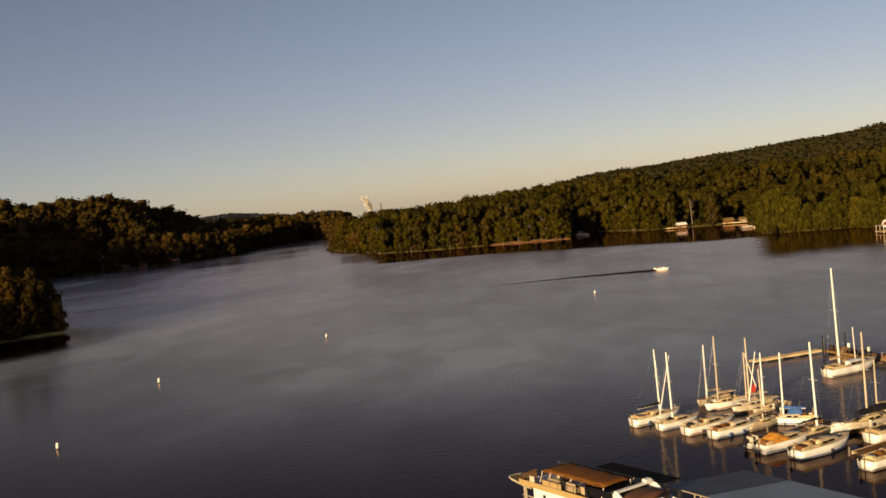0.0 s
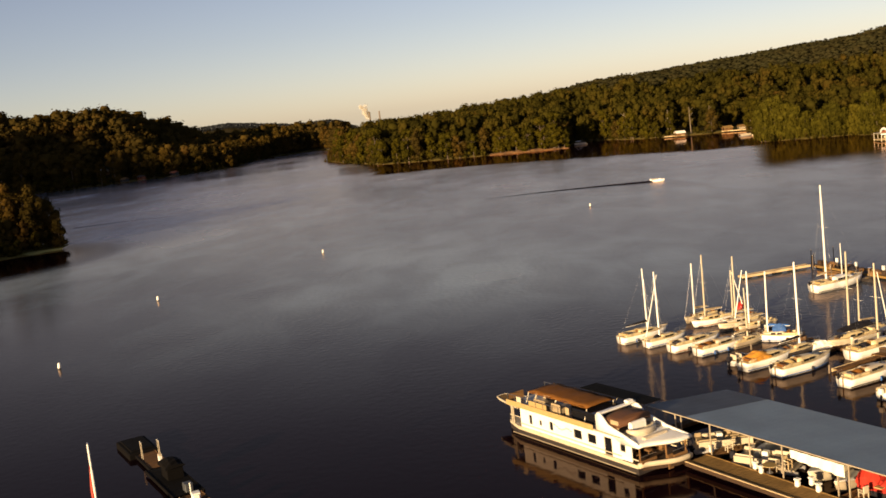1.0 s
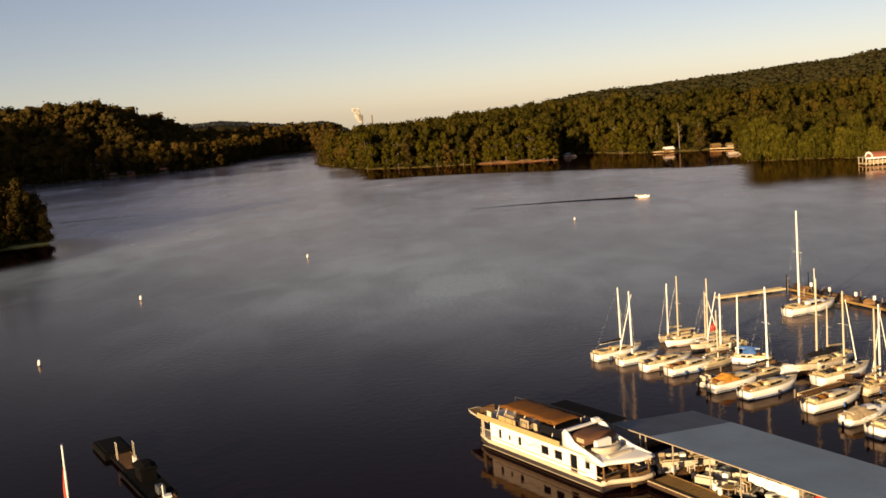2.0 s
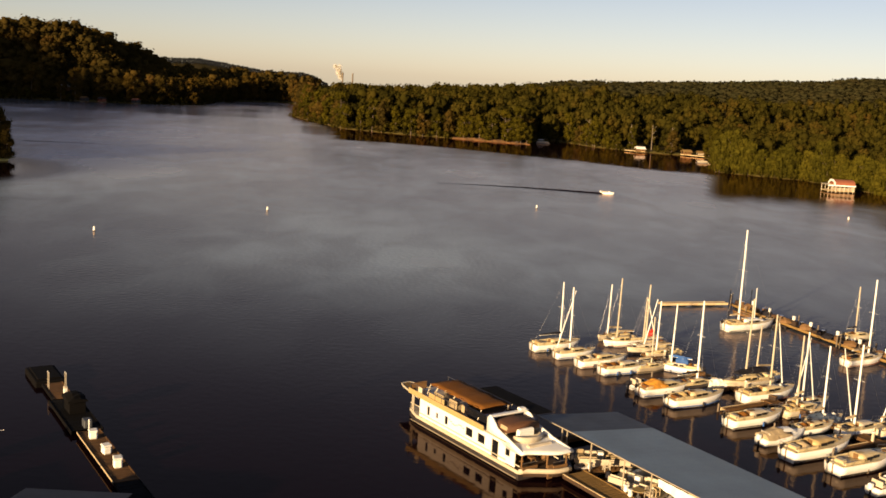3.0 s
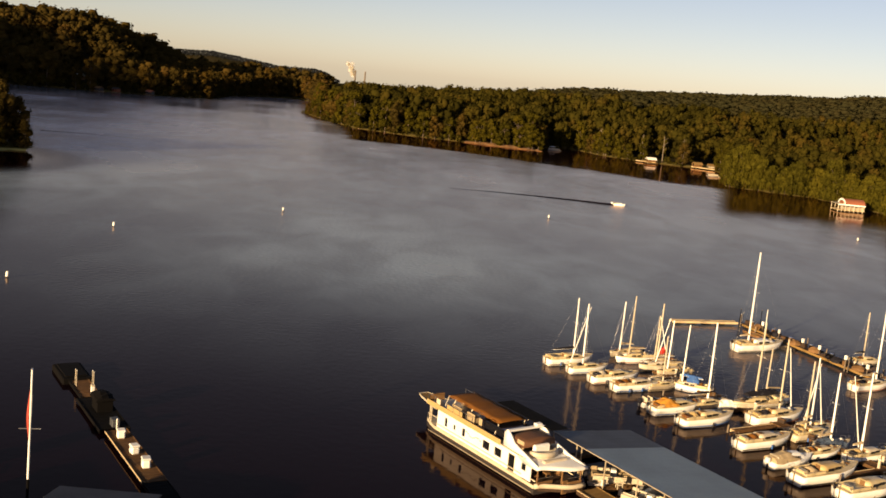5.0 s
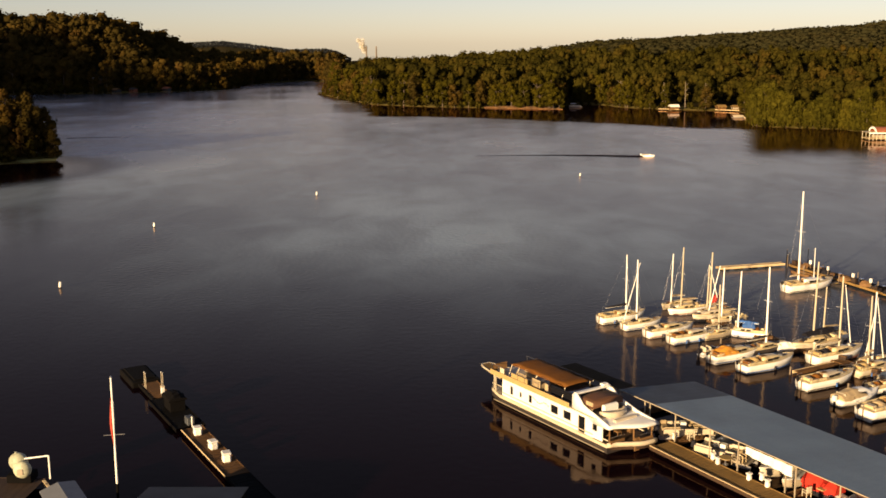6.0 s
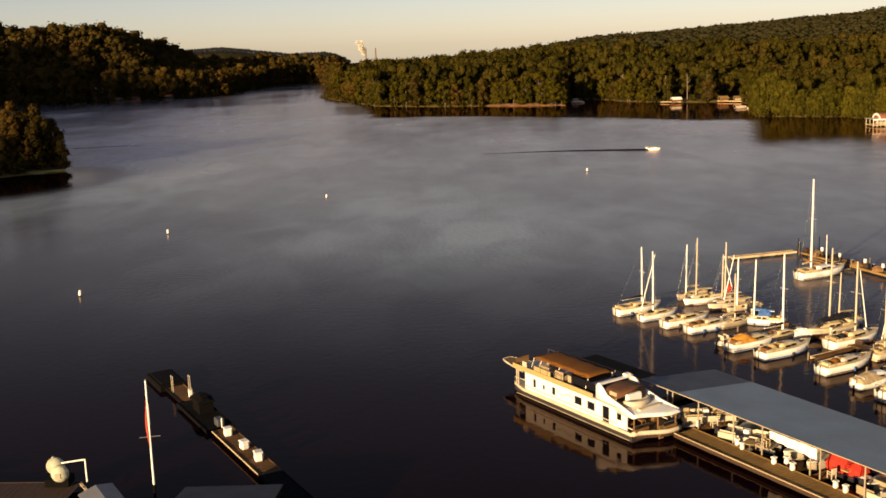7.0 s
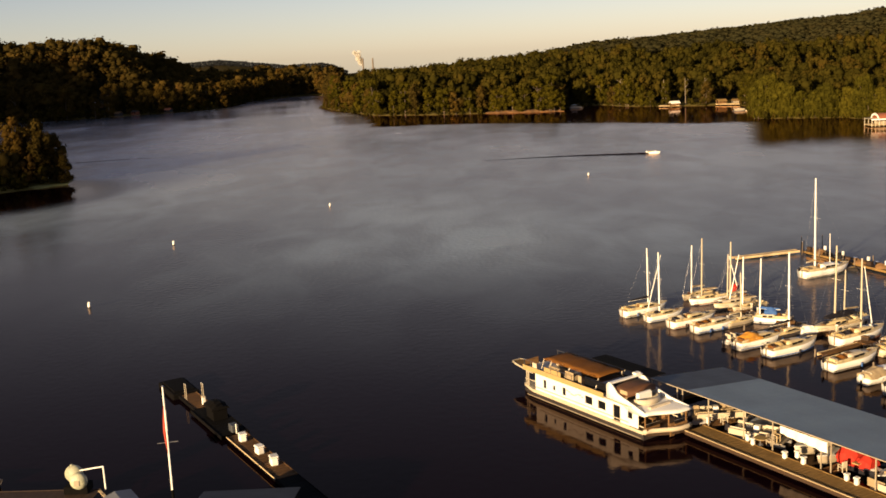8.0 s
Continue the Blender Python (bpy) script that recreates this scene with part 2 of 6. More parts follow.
PLANK_DARK.node_tree.nodes["Principled BSDF"].inputs["Specular IOR Level"].default_value = 0.12
DEEP_PLANK = surface("deep_brown_planks", (0.0406, 0.0181, 0.0066), (0.0133, 0.0068, 0.0033), rough=0.8, stretch=(6, 1, 1), vary=0.2)
CANVAS_BROWN = surface("brown_canvas", (0.1661, 0.064, 0.0116), (0.1181, 0.0452, 0.0091), rough=0.8, scale=0.9, fine=30, bump=0.3)
CANVAS_RUST = surface("rust_canvas", (0.0959, 0.0361, 0.0124), (0.0664, 0.0263, 0.0099), rough=0.8, scale=0.9, fine=30, bump=0.3)
CANVAS_ORANGE = surface("orange_canvas", (0.62, 0.27, 0.02), (0.48, 0.19, 0.018), rough=0.8, scale=1.5)
CANVAS_BLUE = surface("blue_canvas", (0.0295, 0.1054, 0.3141), (0.0221, 0.0677, 0.2149), rough=0.8, scale=1.5)
CANVAS_RED = surface("red_canvas", (0.4059, 0.0301, 0.0165), (0.2804, 0.0226, 0.0165), rough=0.7, scale=1.5)
CANVAS_DARK = surface("navy_canvas", (0.0184, 0.0166, 0.0215), (0.0111, 0.0105, 0.0132), rough=0.8, scale=1.5)
CANVAS_SLATE = surface("slate_tarp", (0.0738, 0.1054, 0.157), (0.0517, 0.0753, 0.1157), rough=0.8, scale=1.5)
for cloth in (CANVAS_BROWN, CANVAS_DARK, CANVAS_RED):
    cloth.node_tree.nodes["Principled BSDF"].inputs["Specular IOR Level"].default_value = 0.1
CANVAS_TAN = surface("tan_canvas", (0.3542, 0.2635, 0.1488), (0.2657, 0.1882, 0.1075), rough=0.85, scale=1.2)
CANVAS_WHITE = surface("white_tarp", (0.80, 0.76, 0.68), (0.66, 0.61, 0.53), rough=0.7, scale=0.7)
ROOF_METAL = surface("grey_roof_sheet", (0.2176, 0.2689, 0.2765), (0.18, 0.222, 0.2344), rough=0.5, metal=0.1, scale=0.25, fine=5, bump=0.1, amount=0.7, vary=0.05)
ROOF_DARKER = surface("darker_roof_sheet", (0.0569, 0.0615, 0.0694), (0.0435, 0.047, 0.0544), rough=0.6, metal=0.1, scale=0.3, fine=5, bump=0.1, vary=0.06)
WHITE_PLASTIC = surface("white_plastic", (0.80, 0.77, 0.70), (0.62, 0.58, 0.5), rough=0.5, scale=2, fine=20, bump=0.05)
RED_PAINT = surface("red_paint", (0.369, 0.0376, 0.0165), (0.2583, 0.0301, 0.0165), rough=0.5)
BRICK_RED = surface("rusty_red_roof", (0.2846, 0.0854, 0.0375), (0.2009, 0.0683, 0.0375), rough=0.8, scale=0.8)
STEAM = surface("steam", (0.86, 0.78, 0.66), (0.80, 0.70, 0.56), rough=1.0, scale=0.1, fine=0.5, bump=0.0)
STEAM.node_tree.nodes["Principled BSDF"].inputs["Alpha"].default_value = 0.16
TANK_PAINT = surface("old_tank_paint", (0.47, 0.46, 0.32), (0.27, 0.27, 0.19), rough=0.6, scale=2.2, fine=12, bump=0.1, amount=0.9)
DARK_ROOF = surface("dark_roof_sheet", (0.0218, 0.0213, 0.0253), (0.0134, 0.0137, 0.0169), rough=0.7, scale=0.5, fine=6, bump=0.1)
SHED_ROOF = surface("pale_shed_roof", (0.1423, 0.1494, 0.1687), (0.1088, 0.1153, 0.1312), rough=0.6, scale=0.5, fine=6, bump=0.08)
CONCRETE = surface("pale_concrete", (0.2657, 0.2484, 0.2397), (0.1919, 0.1807, 0.1736), rough=0.9)


# ---- mesh helpers ----
def part(name, bm, material, parent, label=""):
    """Links a bmesh as one mesh object, under a thing or a part where a parent is given."""
    mesh = bpy.data.meshes.new(name)
    bm.normal_update()
    bm.to_mesh(mesh)
    bm.free()
    mesh.materials.append(material)
    ob = new(name, mesh)
    if parent:
        ob.parent = parent
    if label:
        tagged(ob, label)
    return ob


def share(name, ob, parent, m):
    """Another piece on the same mesh."""
    o = new(name, ob.data)
    o.parent = parent
    o.matrix_basis = m
    return o


def thing(name, m, label, category, group="", kind=""):
    ob = new(name)
    ob.empty_display_size = 0.2
    ob.matrix_basis = m
    return tagged(ob, label, category, group, kind)


def smooth(ob):
    for f in ob.data.polygons:
        f.use_smooth = True
    return ob


def box(bm, x0, x1, y0, y1, z0, z1, bevel=0.0, m=None):
    r = bmesh.ops.create_cube(bm, size=1, matrix=Matrix.Translation(((x0 + x1) / 2, (y0 + y1) / 2, (z0 + z1) / 2)) @ Matrix.Diagonal((x1 - x0, y1 - y0, z1 - z0, 1)))
    vs = r["verts"]
    if bevel:
        es = list({e for v in vs for e in v.link_edges})
        r = bmesh.ops.bevel(bm, geom=es, offset=bevel, segments=1, affect="EDGES", clamp_overlap=True)
        vs = list({v for f in r["faces"] for v in f.verts})
    if m:
        bmesh.ops.transform(bm, matrix=m, verts=vs)
    return bm


def tube(bm, a, b, r, n=8, r2=None):
    a, b = Vector(a), Vector(b)
    m = Matrix.Translation((a + b) / 2) @ (b - a).to_track_quat("Z", "Y").to_matrix().to_4x4()
    bmesh.ops.create_cone(bm, cap_ends=True, segments=n, radius1=r, radius2=r if r2 is None else r2, depth=(b - a).length, matrix=m)
    return bm


def loft(bm, rings, closed=True, caps=True):
    """Skin over rings of points."""
    vs = [[bm.verts.new(p) for p in ring] for ring in rings]
    n = len(vs[0])
    for a, b in zip(vs, vs[1:]):
        for i in range(n if closed else n - 1):
            j = (i + 1) % n
            try:
                bm.faces.new((a[i], a[j], b[j], b[i]))
            except ValueError:
                pass
    if caps and closed:
        for ring in (vs[0][::-1], vs[-1]):
            try:
                bm.faces.new(ring)
            except ValueError:
                pass
    bmesh.ops.recalc_face_normals(bm, faces=bm.faces)
    return bm


def B():
    return bmesh.new()

# ---- lake, land and hills ----
LAKE = [(-400, 60), (300, 60), (700, 100), (1100, 190), (520, 262), (279, 339), (222, 407), (201, 438), (188, 484), (151, 504), (166, 561),
        (176, 595), (173, 620), (157, 622), (137, 632), (113, 655), (104, 682), (86, 690), (74, 668), (71, 642), (32, 655), (-10, 669), (-49, 696), (-80, 775),
        (-103, 843), (-99, 890), (-107, 970), (-124, 1085), (-150, 1152), (-190, 1105), (-206, 1050), (-203, 940), (-243, 897), (-284, 874), (-330, 866), (-390, 856), (-520, 880),
        (-760, 800), (-480, 520), (-212, 440), (-141, 384), (-135.5, 366), (-155, 348), (-324, 372), (-480, 330), (-560, 150)]


def shore_distance(x, y):
    """Metres from the shore: positive on land, negative on the lake."""
    d = np.full(x.shape, 1e9)
    inside = np.zeros(x.shape, bool)
    for (ax, ay), (bx, by) in zip(LAKE, LAKE[1:] + LAKE[:1]):
        dx, dy = bx - ax, by - ay
        t = np.clip(((x - ax) * dx + (y - ay) * dy) / (dx * dx + dy * dy), 0, 1)
        d = np.minimum(d, np.hypot(x - ax - t * dx, y - ay - t * dy))
        if dy:
            inside ^= ((ay > y) != (by > y)) & (x < dx * (y - ay) / dy + ax)
    return np.where(inside, -d, d)


def ease(v):
    v = np.clip(v, 0, 1)
    return v * v * (3 - 2 * v)


def wobble(x, y, size):
    return (np.sin(x / size + 1.3 * np.sin(y / size / 1.7)) + np.sin(y / size / 1.2 + 1.1 * np.sin(x / size / 1.4 + 2))) / 2


def land_height(x, y, d):
    u = x / np.maximum(y, 1.0)                               # bearing from the marina
    east = np.interp(u, [-0.13, -0.10, 0.0, 0.08, 0.16, 0.24, 0.32, 0.41, 0.6, 1.2], [6, 16, 21, 25, 29.5, 33.5, 39.5, 44, 53, 62]) * ease((d - 30) / 360) * (y > 250)
    east = east * (1 - ease((d - 480) / 160)) * ease((u + 0.14) / 0.04)
    west = np.interp(u, [-0.9, -0.6, -0.434, -0.402, -0.358, -0.325, -0.304, -0.286, -0.262, -0.24, -0.21], [61, 57, 47, 42, 42.5, 39.5, 36, 28, 17, 9, 3]) * ease((d - 10) / 130)
    west = west * (y > 560) * (1 - ease((y - 1200) / 400))
    plain = 10 * ease((d - 30) / 200) * (y > 900) * (u < -0.09) * (1 - ease((y - 1400) / 300))
    shade = np.interp(y, [-700, -300, 0, 300], [173, 166, 150, 147]) * np.exp(-((x + 720) / 100) ** 2) * ease((y + 720) / 150) * ease((600 - y) / 120) * ease(d / 60)   # steep unseen hill, added to shade the west shore
    behind = 22 * ease((200 - y) / 400) * ease((d - 60) / 300)
    ridge = np.interp(u, [-0.4, -0.26, -0.24, -0.218, -0.191, -0.153, -0.135, -0.12, -0.108, -0.098, -0.09], [34, 37, 39, 41, 33, 21, 22, 23, 17, 3, 0]) * np.exp(-((y - 2350) / 120) ** 2)
    hill = np.maximum.reduce([east, west, plain, shade, np.where(y < 380, behind, 0)])
    z = 0.15 + 1.2 * ease(d / 14) + np.clip(d, 0, 200) * 0.006 * (y < 1500) + hill * (1 + 0.04 * wobble(x, y, 70)) + 0.6 * wobble(x, y, 37) * ease(d / 60)
    z = np.maximum(z - np.clip((y - 1450) * 0.035, 0, 100), np.where(ridge > 2, ridge, -100))
    return np.where(d > 0, z, np.maximum(-3.5, 0.15 + d * 0.5))


def grid_mesh(name, xs, ys, material, height, tags):
    gx, gy = np.meshgrid(xs, ys)
    d = shore_distance(gx, gy)
    z = height(gx, gy, d)
    nx, ny = len(xs), len(ys)
    mesh = bpy.data.meshes.new(name)
    i = (np.arange(ny - 1)[:, None] * nx + np.arange(nx - 1)).ravel()
    mesh.from_pydata(np.stack([gx, gy, z], -1).reshape(-1, 3).tolist(), [], np.stack([i, i + 1, i + nx + 1, i + nx], -1).tolist())
    for f in mesh.polygons:
        f.use_smooth = True
    mesh.materials.append(material)
    return tagged(new(name, mesh), *tags), d


xs = np.unique(np.r_[np.linspace(-4500, -800, 20), np.arange(-800, -360, 14.0), np.arange(-360, 260, 5.0), np.arange(260, 900, 12.0), np.linspace(900, 4500, 20)])
ys = np.unique(np.r_[np.linspace(-4500, 0, 20), np.arange(0, 320, 14.0), np.arange(320, 520, 6.0), np.arange(520, 1190, 5.0), np.arange(1190, 1700, 24.0), np.arange(1700, 2200, 60.0), np.arange(2200, 2500, 25.0), np.linspace(2500, 4600, 10)])
ground, _ = grid_mesh("ground", xs, ys, EARTH, land_height, ("wooded brown earth shore and hills round the lake", "ground", "", "structure"))

wx = np.unique(np.r_[np.linspace(-780, -340, 20), np.arange(-340, 240, 5.0), np.linspace(240, 1150, 40)])
wy = np.unique(np.r_[np.arange(20, 330, 16.0), np.arange(330, 1170, 4.0)])
water, wd = grid_mesh("water", wx, wy, WATER, lambda x, y, d: 0 * x, ("dark still lake water, faint breeze patches and a painted pale sheen", "lake", "", "structure"))
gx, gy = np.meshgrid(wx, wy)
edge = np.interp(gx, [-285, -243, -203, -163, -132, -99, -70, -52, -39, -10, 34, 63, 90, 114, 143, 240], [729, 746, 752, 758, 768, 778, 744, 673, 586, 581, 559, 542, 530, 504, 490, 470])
ruffle_sheen = ease((edge + 5 * wobble(gx, gy, 23) + 2 * wobble(gx, gy, 7) - gy) / 9 + 0.5)
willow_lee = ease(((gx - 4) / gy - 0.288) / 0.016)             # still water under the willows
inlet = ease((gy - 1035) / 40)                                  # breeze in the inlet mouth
# raised over the west strip and inlet, mostly to paint them paler
ruffle_sheen = np.maximum(ruffle_sheen, (0.72 + 0.16 * inlet) * ease((-44 - gx) / 20) * ease((0 - wd) / 6))
ruffle_sheen = ruffle_sheen * (1 - willow_lee) + ease((385 - gy) / 50 + 0.5) * willow_lee
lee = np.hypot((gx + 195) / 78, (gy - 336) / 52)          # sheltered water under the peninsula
# sheen weakened with nearness and towards the near west, darkening the water there
ruffle_sheen = ruffle_sheen * ease((lee - 0.9) / 0.35) * np.clip(0.05 + (gy - 112) / 102, 0.05, 1.0) * (1 - 0.42 * ease((-15 - gx) / 60) * ease((310 - gy) / 130))
attr = water.data.attributes.new("ruffle_sheen", "FLOAT", "POINT")
attr.data.foreach_set("value", ruffle_sheen.ravel().astype(np.float32))


# ---- trees ----
def lumps(rng, n, height, width, low):
    """Ball-like masses of foliage that make up one crown: centre and radius."""
    out = []
    for k in range(n):
        h = low + (height - low) * (0.12 + 0.8 * rng.random())
        f = (h - low) / (height - low)
        reach = width / 2 * (0.35 + 0.75 * math.sin(math.pi * min(0.95, 0.18 + 0.75 * f))) * 0.62
        a = rng.random() * 6.283
        r = reach * math.sqrt(rng.random())
        out.append((r * math.cos(a), r * math.sin(a), h, width * (0.17 + 0.13 * rng.random()) * min(1.1, (12 / n) ** 0.4)))
    return out


def crown_arrays(seed, height, width, low, n_lumps, n_leaves, leaf, core=True, droop=0.0, ruffle=0.55):
    """Vertices and quads of a crown: leafy sprays on the skin of the lumps, and a small rough core inside each."""
    rng = random.Random(seed)
    verts, faces = [], []
    for cx, cy, cz, r in lumps(rng, n_lumps, height, width, low):
        if core:
            base = len(verts)
            ring = 5
            for k, (zz, rr) in enumerate(((-0.75, 0.35), (-0.1, 0.8), (0.6, 0.5))):
                for i in range(ring):
                    a = 6.283 * (i + 0.5 * (k % 2)) / ring
                    q = r * rr * (0.75 + 0.4 * rng.random())
                    verts.append((cx + q * math.cos(a), cy + q * math.sin(a), cz + zz * r * 0.85))
            for k in range(2):
                for i in range(ring):
                    j = (i + 1) % ring
                    faces.append((base + k * ring + i, base + k * ring + j, base + (k + 1) * ring + j, base + (k + 1) * ring + i))
            faces.append((base + 10, base + 11, base + 12, base + 13))
        for _ in range(n_leaves // n_lumps):
            v = Vector((rng.gauss(0, 1), rng.gauss(0, 1), rng.gauss(0.25, 1))).normalized()
            p = Vector((cx, cy, cz)) + v * r * (0.75 + 0.4 * rng.random())
            nrm = (v + ruffle * Vector((rng.gauss(0, 0.5), rng.gauss(0, 0.5), rng.gauss(0.2, 0.5)))).normalized()
            s = leaf * (0.6 + 0.8 * rng.random())
            u = nrm.orthogonal().normalized()
            w = nrm.cross(u)
            t = rng.random() * 6.283
            u, w = u * math.cos(t) + w * math.sin(t), w * math.cos(t) - u * math.sin(t)
            b = len(verts)
            if droop and rng.random() < droop:            # hanging strand
                side = Vector((-math.sin(t), math.cos(t), 0)) * s * 0.5
                fall = Vector((0.12 * math.cos(t), 0.12 * math.sin(t), -1)) * s * (3 + 5 * rng.random())
                fall.z = max(fall.z, 0.3 - p.z)
                verts += [tuple(p - side * 0.6), tuple(p + side * 0.6), tuple(p + side * 0.8 + fall), tuple(p - side * 0.3 + fall)]
                faces.append((b, b + 1, b + 2, b + 3))
                continue
            verts += [tuple(p + u * s), tuple(p + w * s * 0.7 + nrm * s * 0.15), tuple(p - u * s * 0.9), tuple(p - w * s * 0.8 - nrm * s * 0.1)]
            faces.append((b, b + 1, b + 2, b + 3))
    return verts, faces


def trunk_mesh(seed, height, r, spread):
    rng = random.Random(seed)
    bm = B()
    top = Vector((rng.uniform(-0.5, 0.5), rng.uniform(-0.5, 0.5), height * 0.72))
    mid = Vector((top.x * 0.3, top.y * 0.3, height * 0.36))
    tube(bm, (0, 0, -0.6), mid, r, 7, r * 0.72)
    tube(bm, mid, top, r * 0.72, 6, r * 0.25)
    for k in range(6):
        f = 0.3 + 0.6 * rng.random()
        a = rng.random() * 6.283
        p = mid.lerp(top, f * 0.8)
        tube(bm, p, p + Vector((math.cos(a) * spread, math.sin(a) * spread, height * 0.14)), r * 0.35, 5, r * 0.1)
    return bm


def make_tree(seed, height, width, low, leaves, leaf, label, n_lumps=14, material=None, droop=0.0):
    t = thing("tree", pose(0, 0, 0), label, "tree", "trees along the lake shore")
    part("trunk", trunk_mesh(seed, height, 0.018 * height, width * 0.3), BARK, t)
    v, f = crown_arrays(seed, height, width, low, n_lumps, leaves, leaf, True, droop, 0.6)
    mesh = bpy.data.meshes.new("crown")
    mesh.from_pydata(v, [], f)
    mesh.materials.append(material or LEAF_SHORE)
    crown = new("crown", mesh)
    crown.parent = t
    return t

# ---- docks ----
def dock_pose(x, y, deg):
    return pose(x, y, 0, 0, 0, deg)


def plank_deck(name, parent, length, width, top, material=None, board=0.24, seed=1):
    """A deck of cross boards with gaps, slightly uneven."""
    r = random.Random(seed)
    verts, faces = [], []
    n = int(length / board)
    for i in range(n):
        x0, x1 = i * board + 0.008, (i + 1) * board - 0.008
        z, o0, o1 = top + r.uniform(-0.012, 0.012), r.uniform(-0.03, 0.03), r.uniform(-0.03, 0.03)
        b = len(verts)
        for zz in (z - 0.05, z):
            verts += [(x0, o0, zz), (x1, o0, zz), (x1, width + o1, zz), (x0, width + o1, zz)]
        faces += [(b + 4, b + 5, b + 6, b + 7), (b, b + 1, b + 5, b + 4), (b + 2, b + 3, b + 7, b + 6), (b + 1, b + 2, b + 6, b + 5), (b + 3, b, b + 4, b + 7)]
    mesh = bpy.data.meshes.new(name)
    mesh.from_pydata(verts, [], faces)
    mesh.materials.append(material or PLANK)
    ob = new(name, mesh)
    ob.parent = parent
    return tagged(ob, kind="stuff")


def floats(parent, length, width, step=3.0):
    made = None
    x = 0.4
    while x + 1.6 < length:
        if made is None:
            made = part("float", box(B(), 0, 1.7, 0.3, width - 0.3, -0.25, 0.25, 0.06), DARK_TIMBER_SHADE, parent)
            made.matrix_basis = pose(x, 0, 0)
        else:
            share("float", made, parent, pose(x, 0, 0))
        x += step


def dock(name, m, length, width, top, label, group="", edge=None, deck=None, seed=1):
    d = thing(name, m, label, "dock", group)
    plank_deck("planking", d, length, width, top, deck, seed=seed)
    for y0, y1, mt in ((-0.06, 0.06, edge or deck or PLANK), (width - 0.06, width + 0.06, deck or PLANK)):
        part("edge_board", box(B(), -0.05, length + 0.05, y0, y1, top - 0.34, top + 0.05, 0.015), mt, d)
    floats(d, length, width)
    return d


def piling(x, y, top, r=0.13, label="weathered round timber mooring pile standing in the water", material=None):
    p = thing("mooring_pile", pose(x, y, 0, random.uniform(-2, 2), random.uniform(-2, 2), 0), label, "piling", "mooring piles")
    part("post", tube(B(), (0, 0, -2), (0, 0, top), r, 10, r * 0.9), material or PILE, p)
    part("cap", tube(B(), (0, 0, top), (0, 0, top + 0.12), r * 1.15, 10, 0.03), WHITE_PLASTIC if 2.2 < top < 2.6 else PILE, p)
    return p


def dock_box(m, sx=0.85, sy=0.62, sz=0.75):
    d = thing("dock_box", m, "white plastic storage box standing on the dock", "dock box", "dock boxes")
    part("body", box(B(), -sx / 2, sx / 2, -sy / 2, sy / 2, 0, sz * 0.8, 0.13), WHITE_PLASTIC, d)
    part("lid", box(B(), -sx / 2 - 0.04, sx / 2 + 0.04, -sy / 2 - 0.04, sy / 2 + 0.04, sz * 0.78, sz, 0.08), WHITE_PLASTIC, d)
    part("handle", box(B(), -0.08, 0.08, -sy / 2 - 0.08, -sy / 2 - 0.03, sz * 0.68, sz * 0.74, 0.01), STEEL, d)
    return d


MA = dock_pose(25.3, 99.5, -58.9)
dock_a = dock("floating_dock", MA, 46.8, 2.67, 0.6, "long weathered plank dock with a pale edge board", edge=DEEP_PLANK, seed=4)
part("kerb_board", box(B(), -0.05, 46.8, -0.09, 0.09, 0.655, 0.72, 0.015), PLANK_SUN, dock_a, "golden kerb board, sunlight put into its colour")
for k, x in enumerate((-7.9, 0.5, 6.8, 15.4, 21.2, 27.8, 34.9)):
    f = dock("finger_pier", MA @ pose(x, 2.85, 0, 0, 0, 90), 9.3, 0.9, 0.5, "narrow plank finger pier under the dock roof", "covered finger piers", deck=PLANK_DARK, seed=20 + k)

# the roof over the slips: one slope, falling away from the walkway
roof = thing("dock_roof", MA, "long grey sheet-metal roof on posts over the boat slips", "roof")
for nm, x0, x1, mat, lab in (("roof_sheet", -2.9, 47.2, ROOF_METAL, "pale blue-grey metal sheeting"), ("roof_sheet", -8.4, -2.9, ROOF_DARKER, "darker metal sheeting")):
    bm = B()
    y0, y1, z0, z1 = 2.98, 14.1, 3.62, 2.54
    n = int((x1 - x0) / 0.5)
    rings = []
    for i in range(n + 1):
        x = x0 + (x1 - x0) * i / n
        h = 0.008 if i % 2 else 0.0
        rings.append([(x, y0, z0 + h), (x, y1, z1 + h), (x, y1, z1 + h - 0.06), (x, y0, z0 + h - 0.06)])
    part(nm, loft(bm, rings), mat, roof, lab)
# near-black layer under the roof, the shade there painted in
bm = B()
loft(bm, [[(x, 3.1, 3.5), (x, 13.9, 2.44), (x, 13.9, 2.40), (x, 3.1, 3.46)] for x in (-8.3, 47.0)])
part("lining", bm, DARK_TIMBER_SHADE, roof, "dark layer under the roof sheets, shade put into its colour")
part("fascia", box(B(), -8.45, 47.2, 2.87, 2.95, 3.54, 3.64, 0.01), TAN_HULL, roof, "pale timber fascia along the roof edge")
for x in (-8.3, -4.3, -3.5, 0.3, 5.1, 8.8, 14.5, 15.6, 20.3, 24.8, 29.8, 34.8, 39.8):
    part("roof_post", box(B(), x - 0.055, x + 0.055, 2.95, 3.06, 0.1, 3.5, 0.01), TAN_HULL, roof)
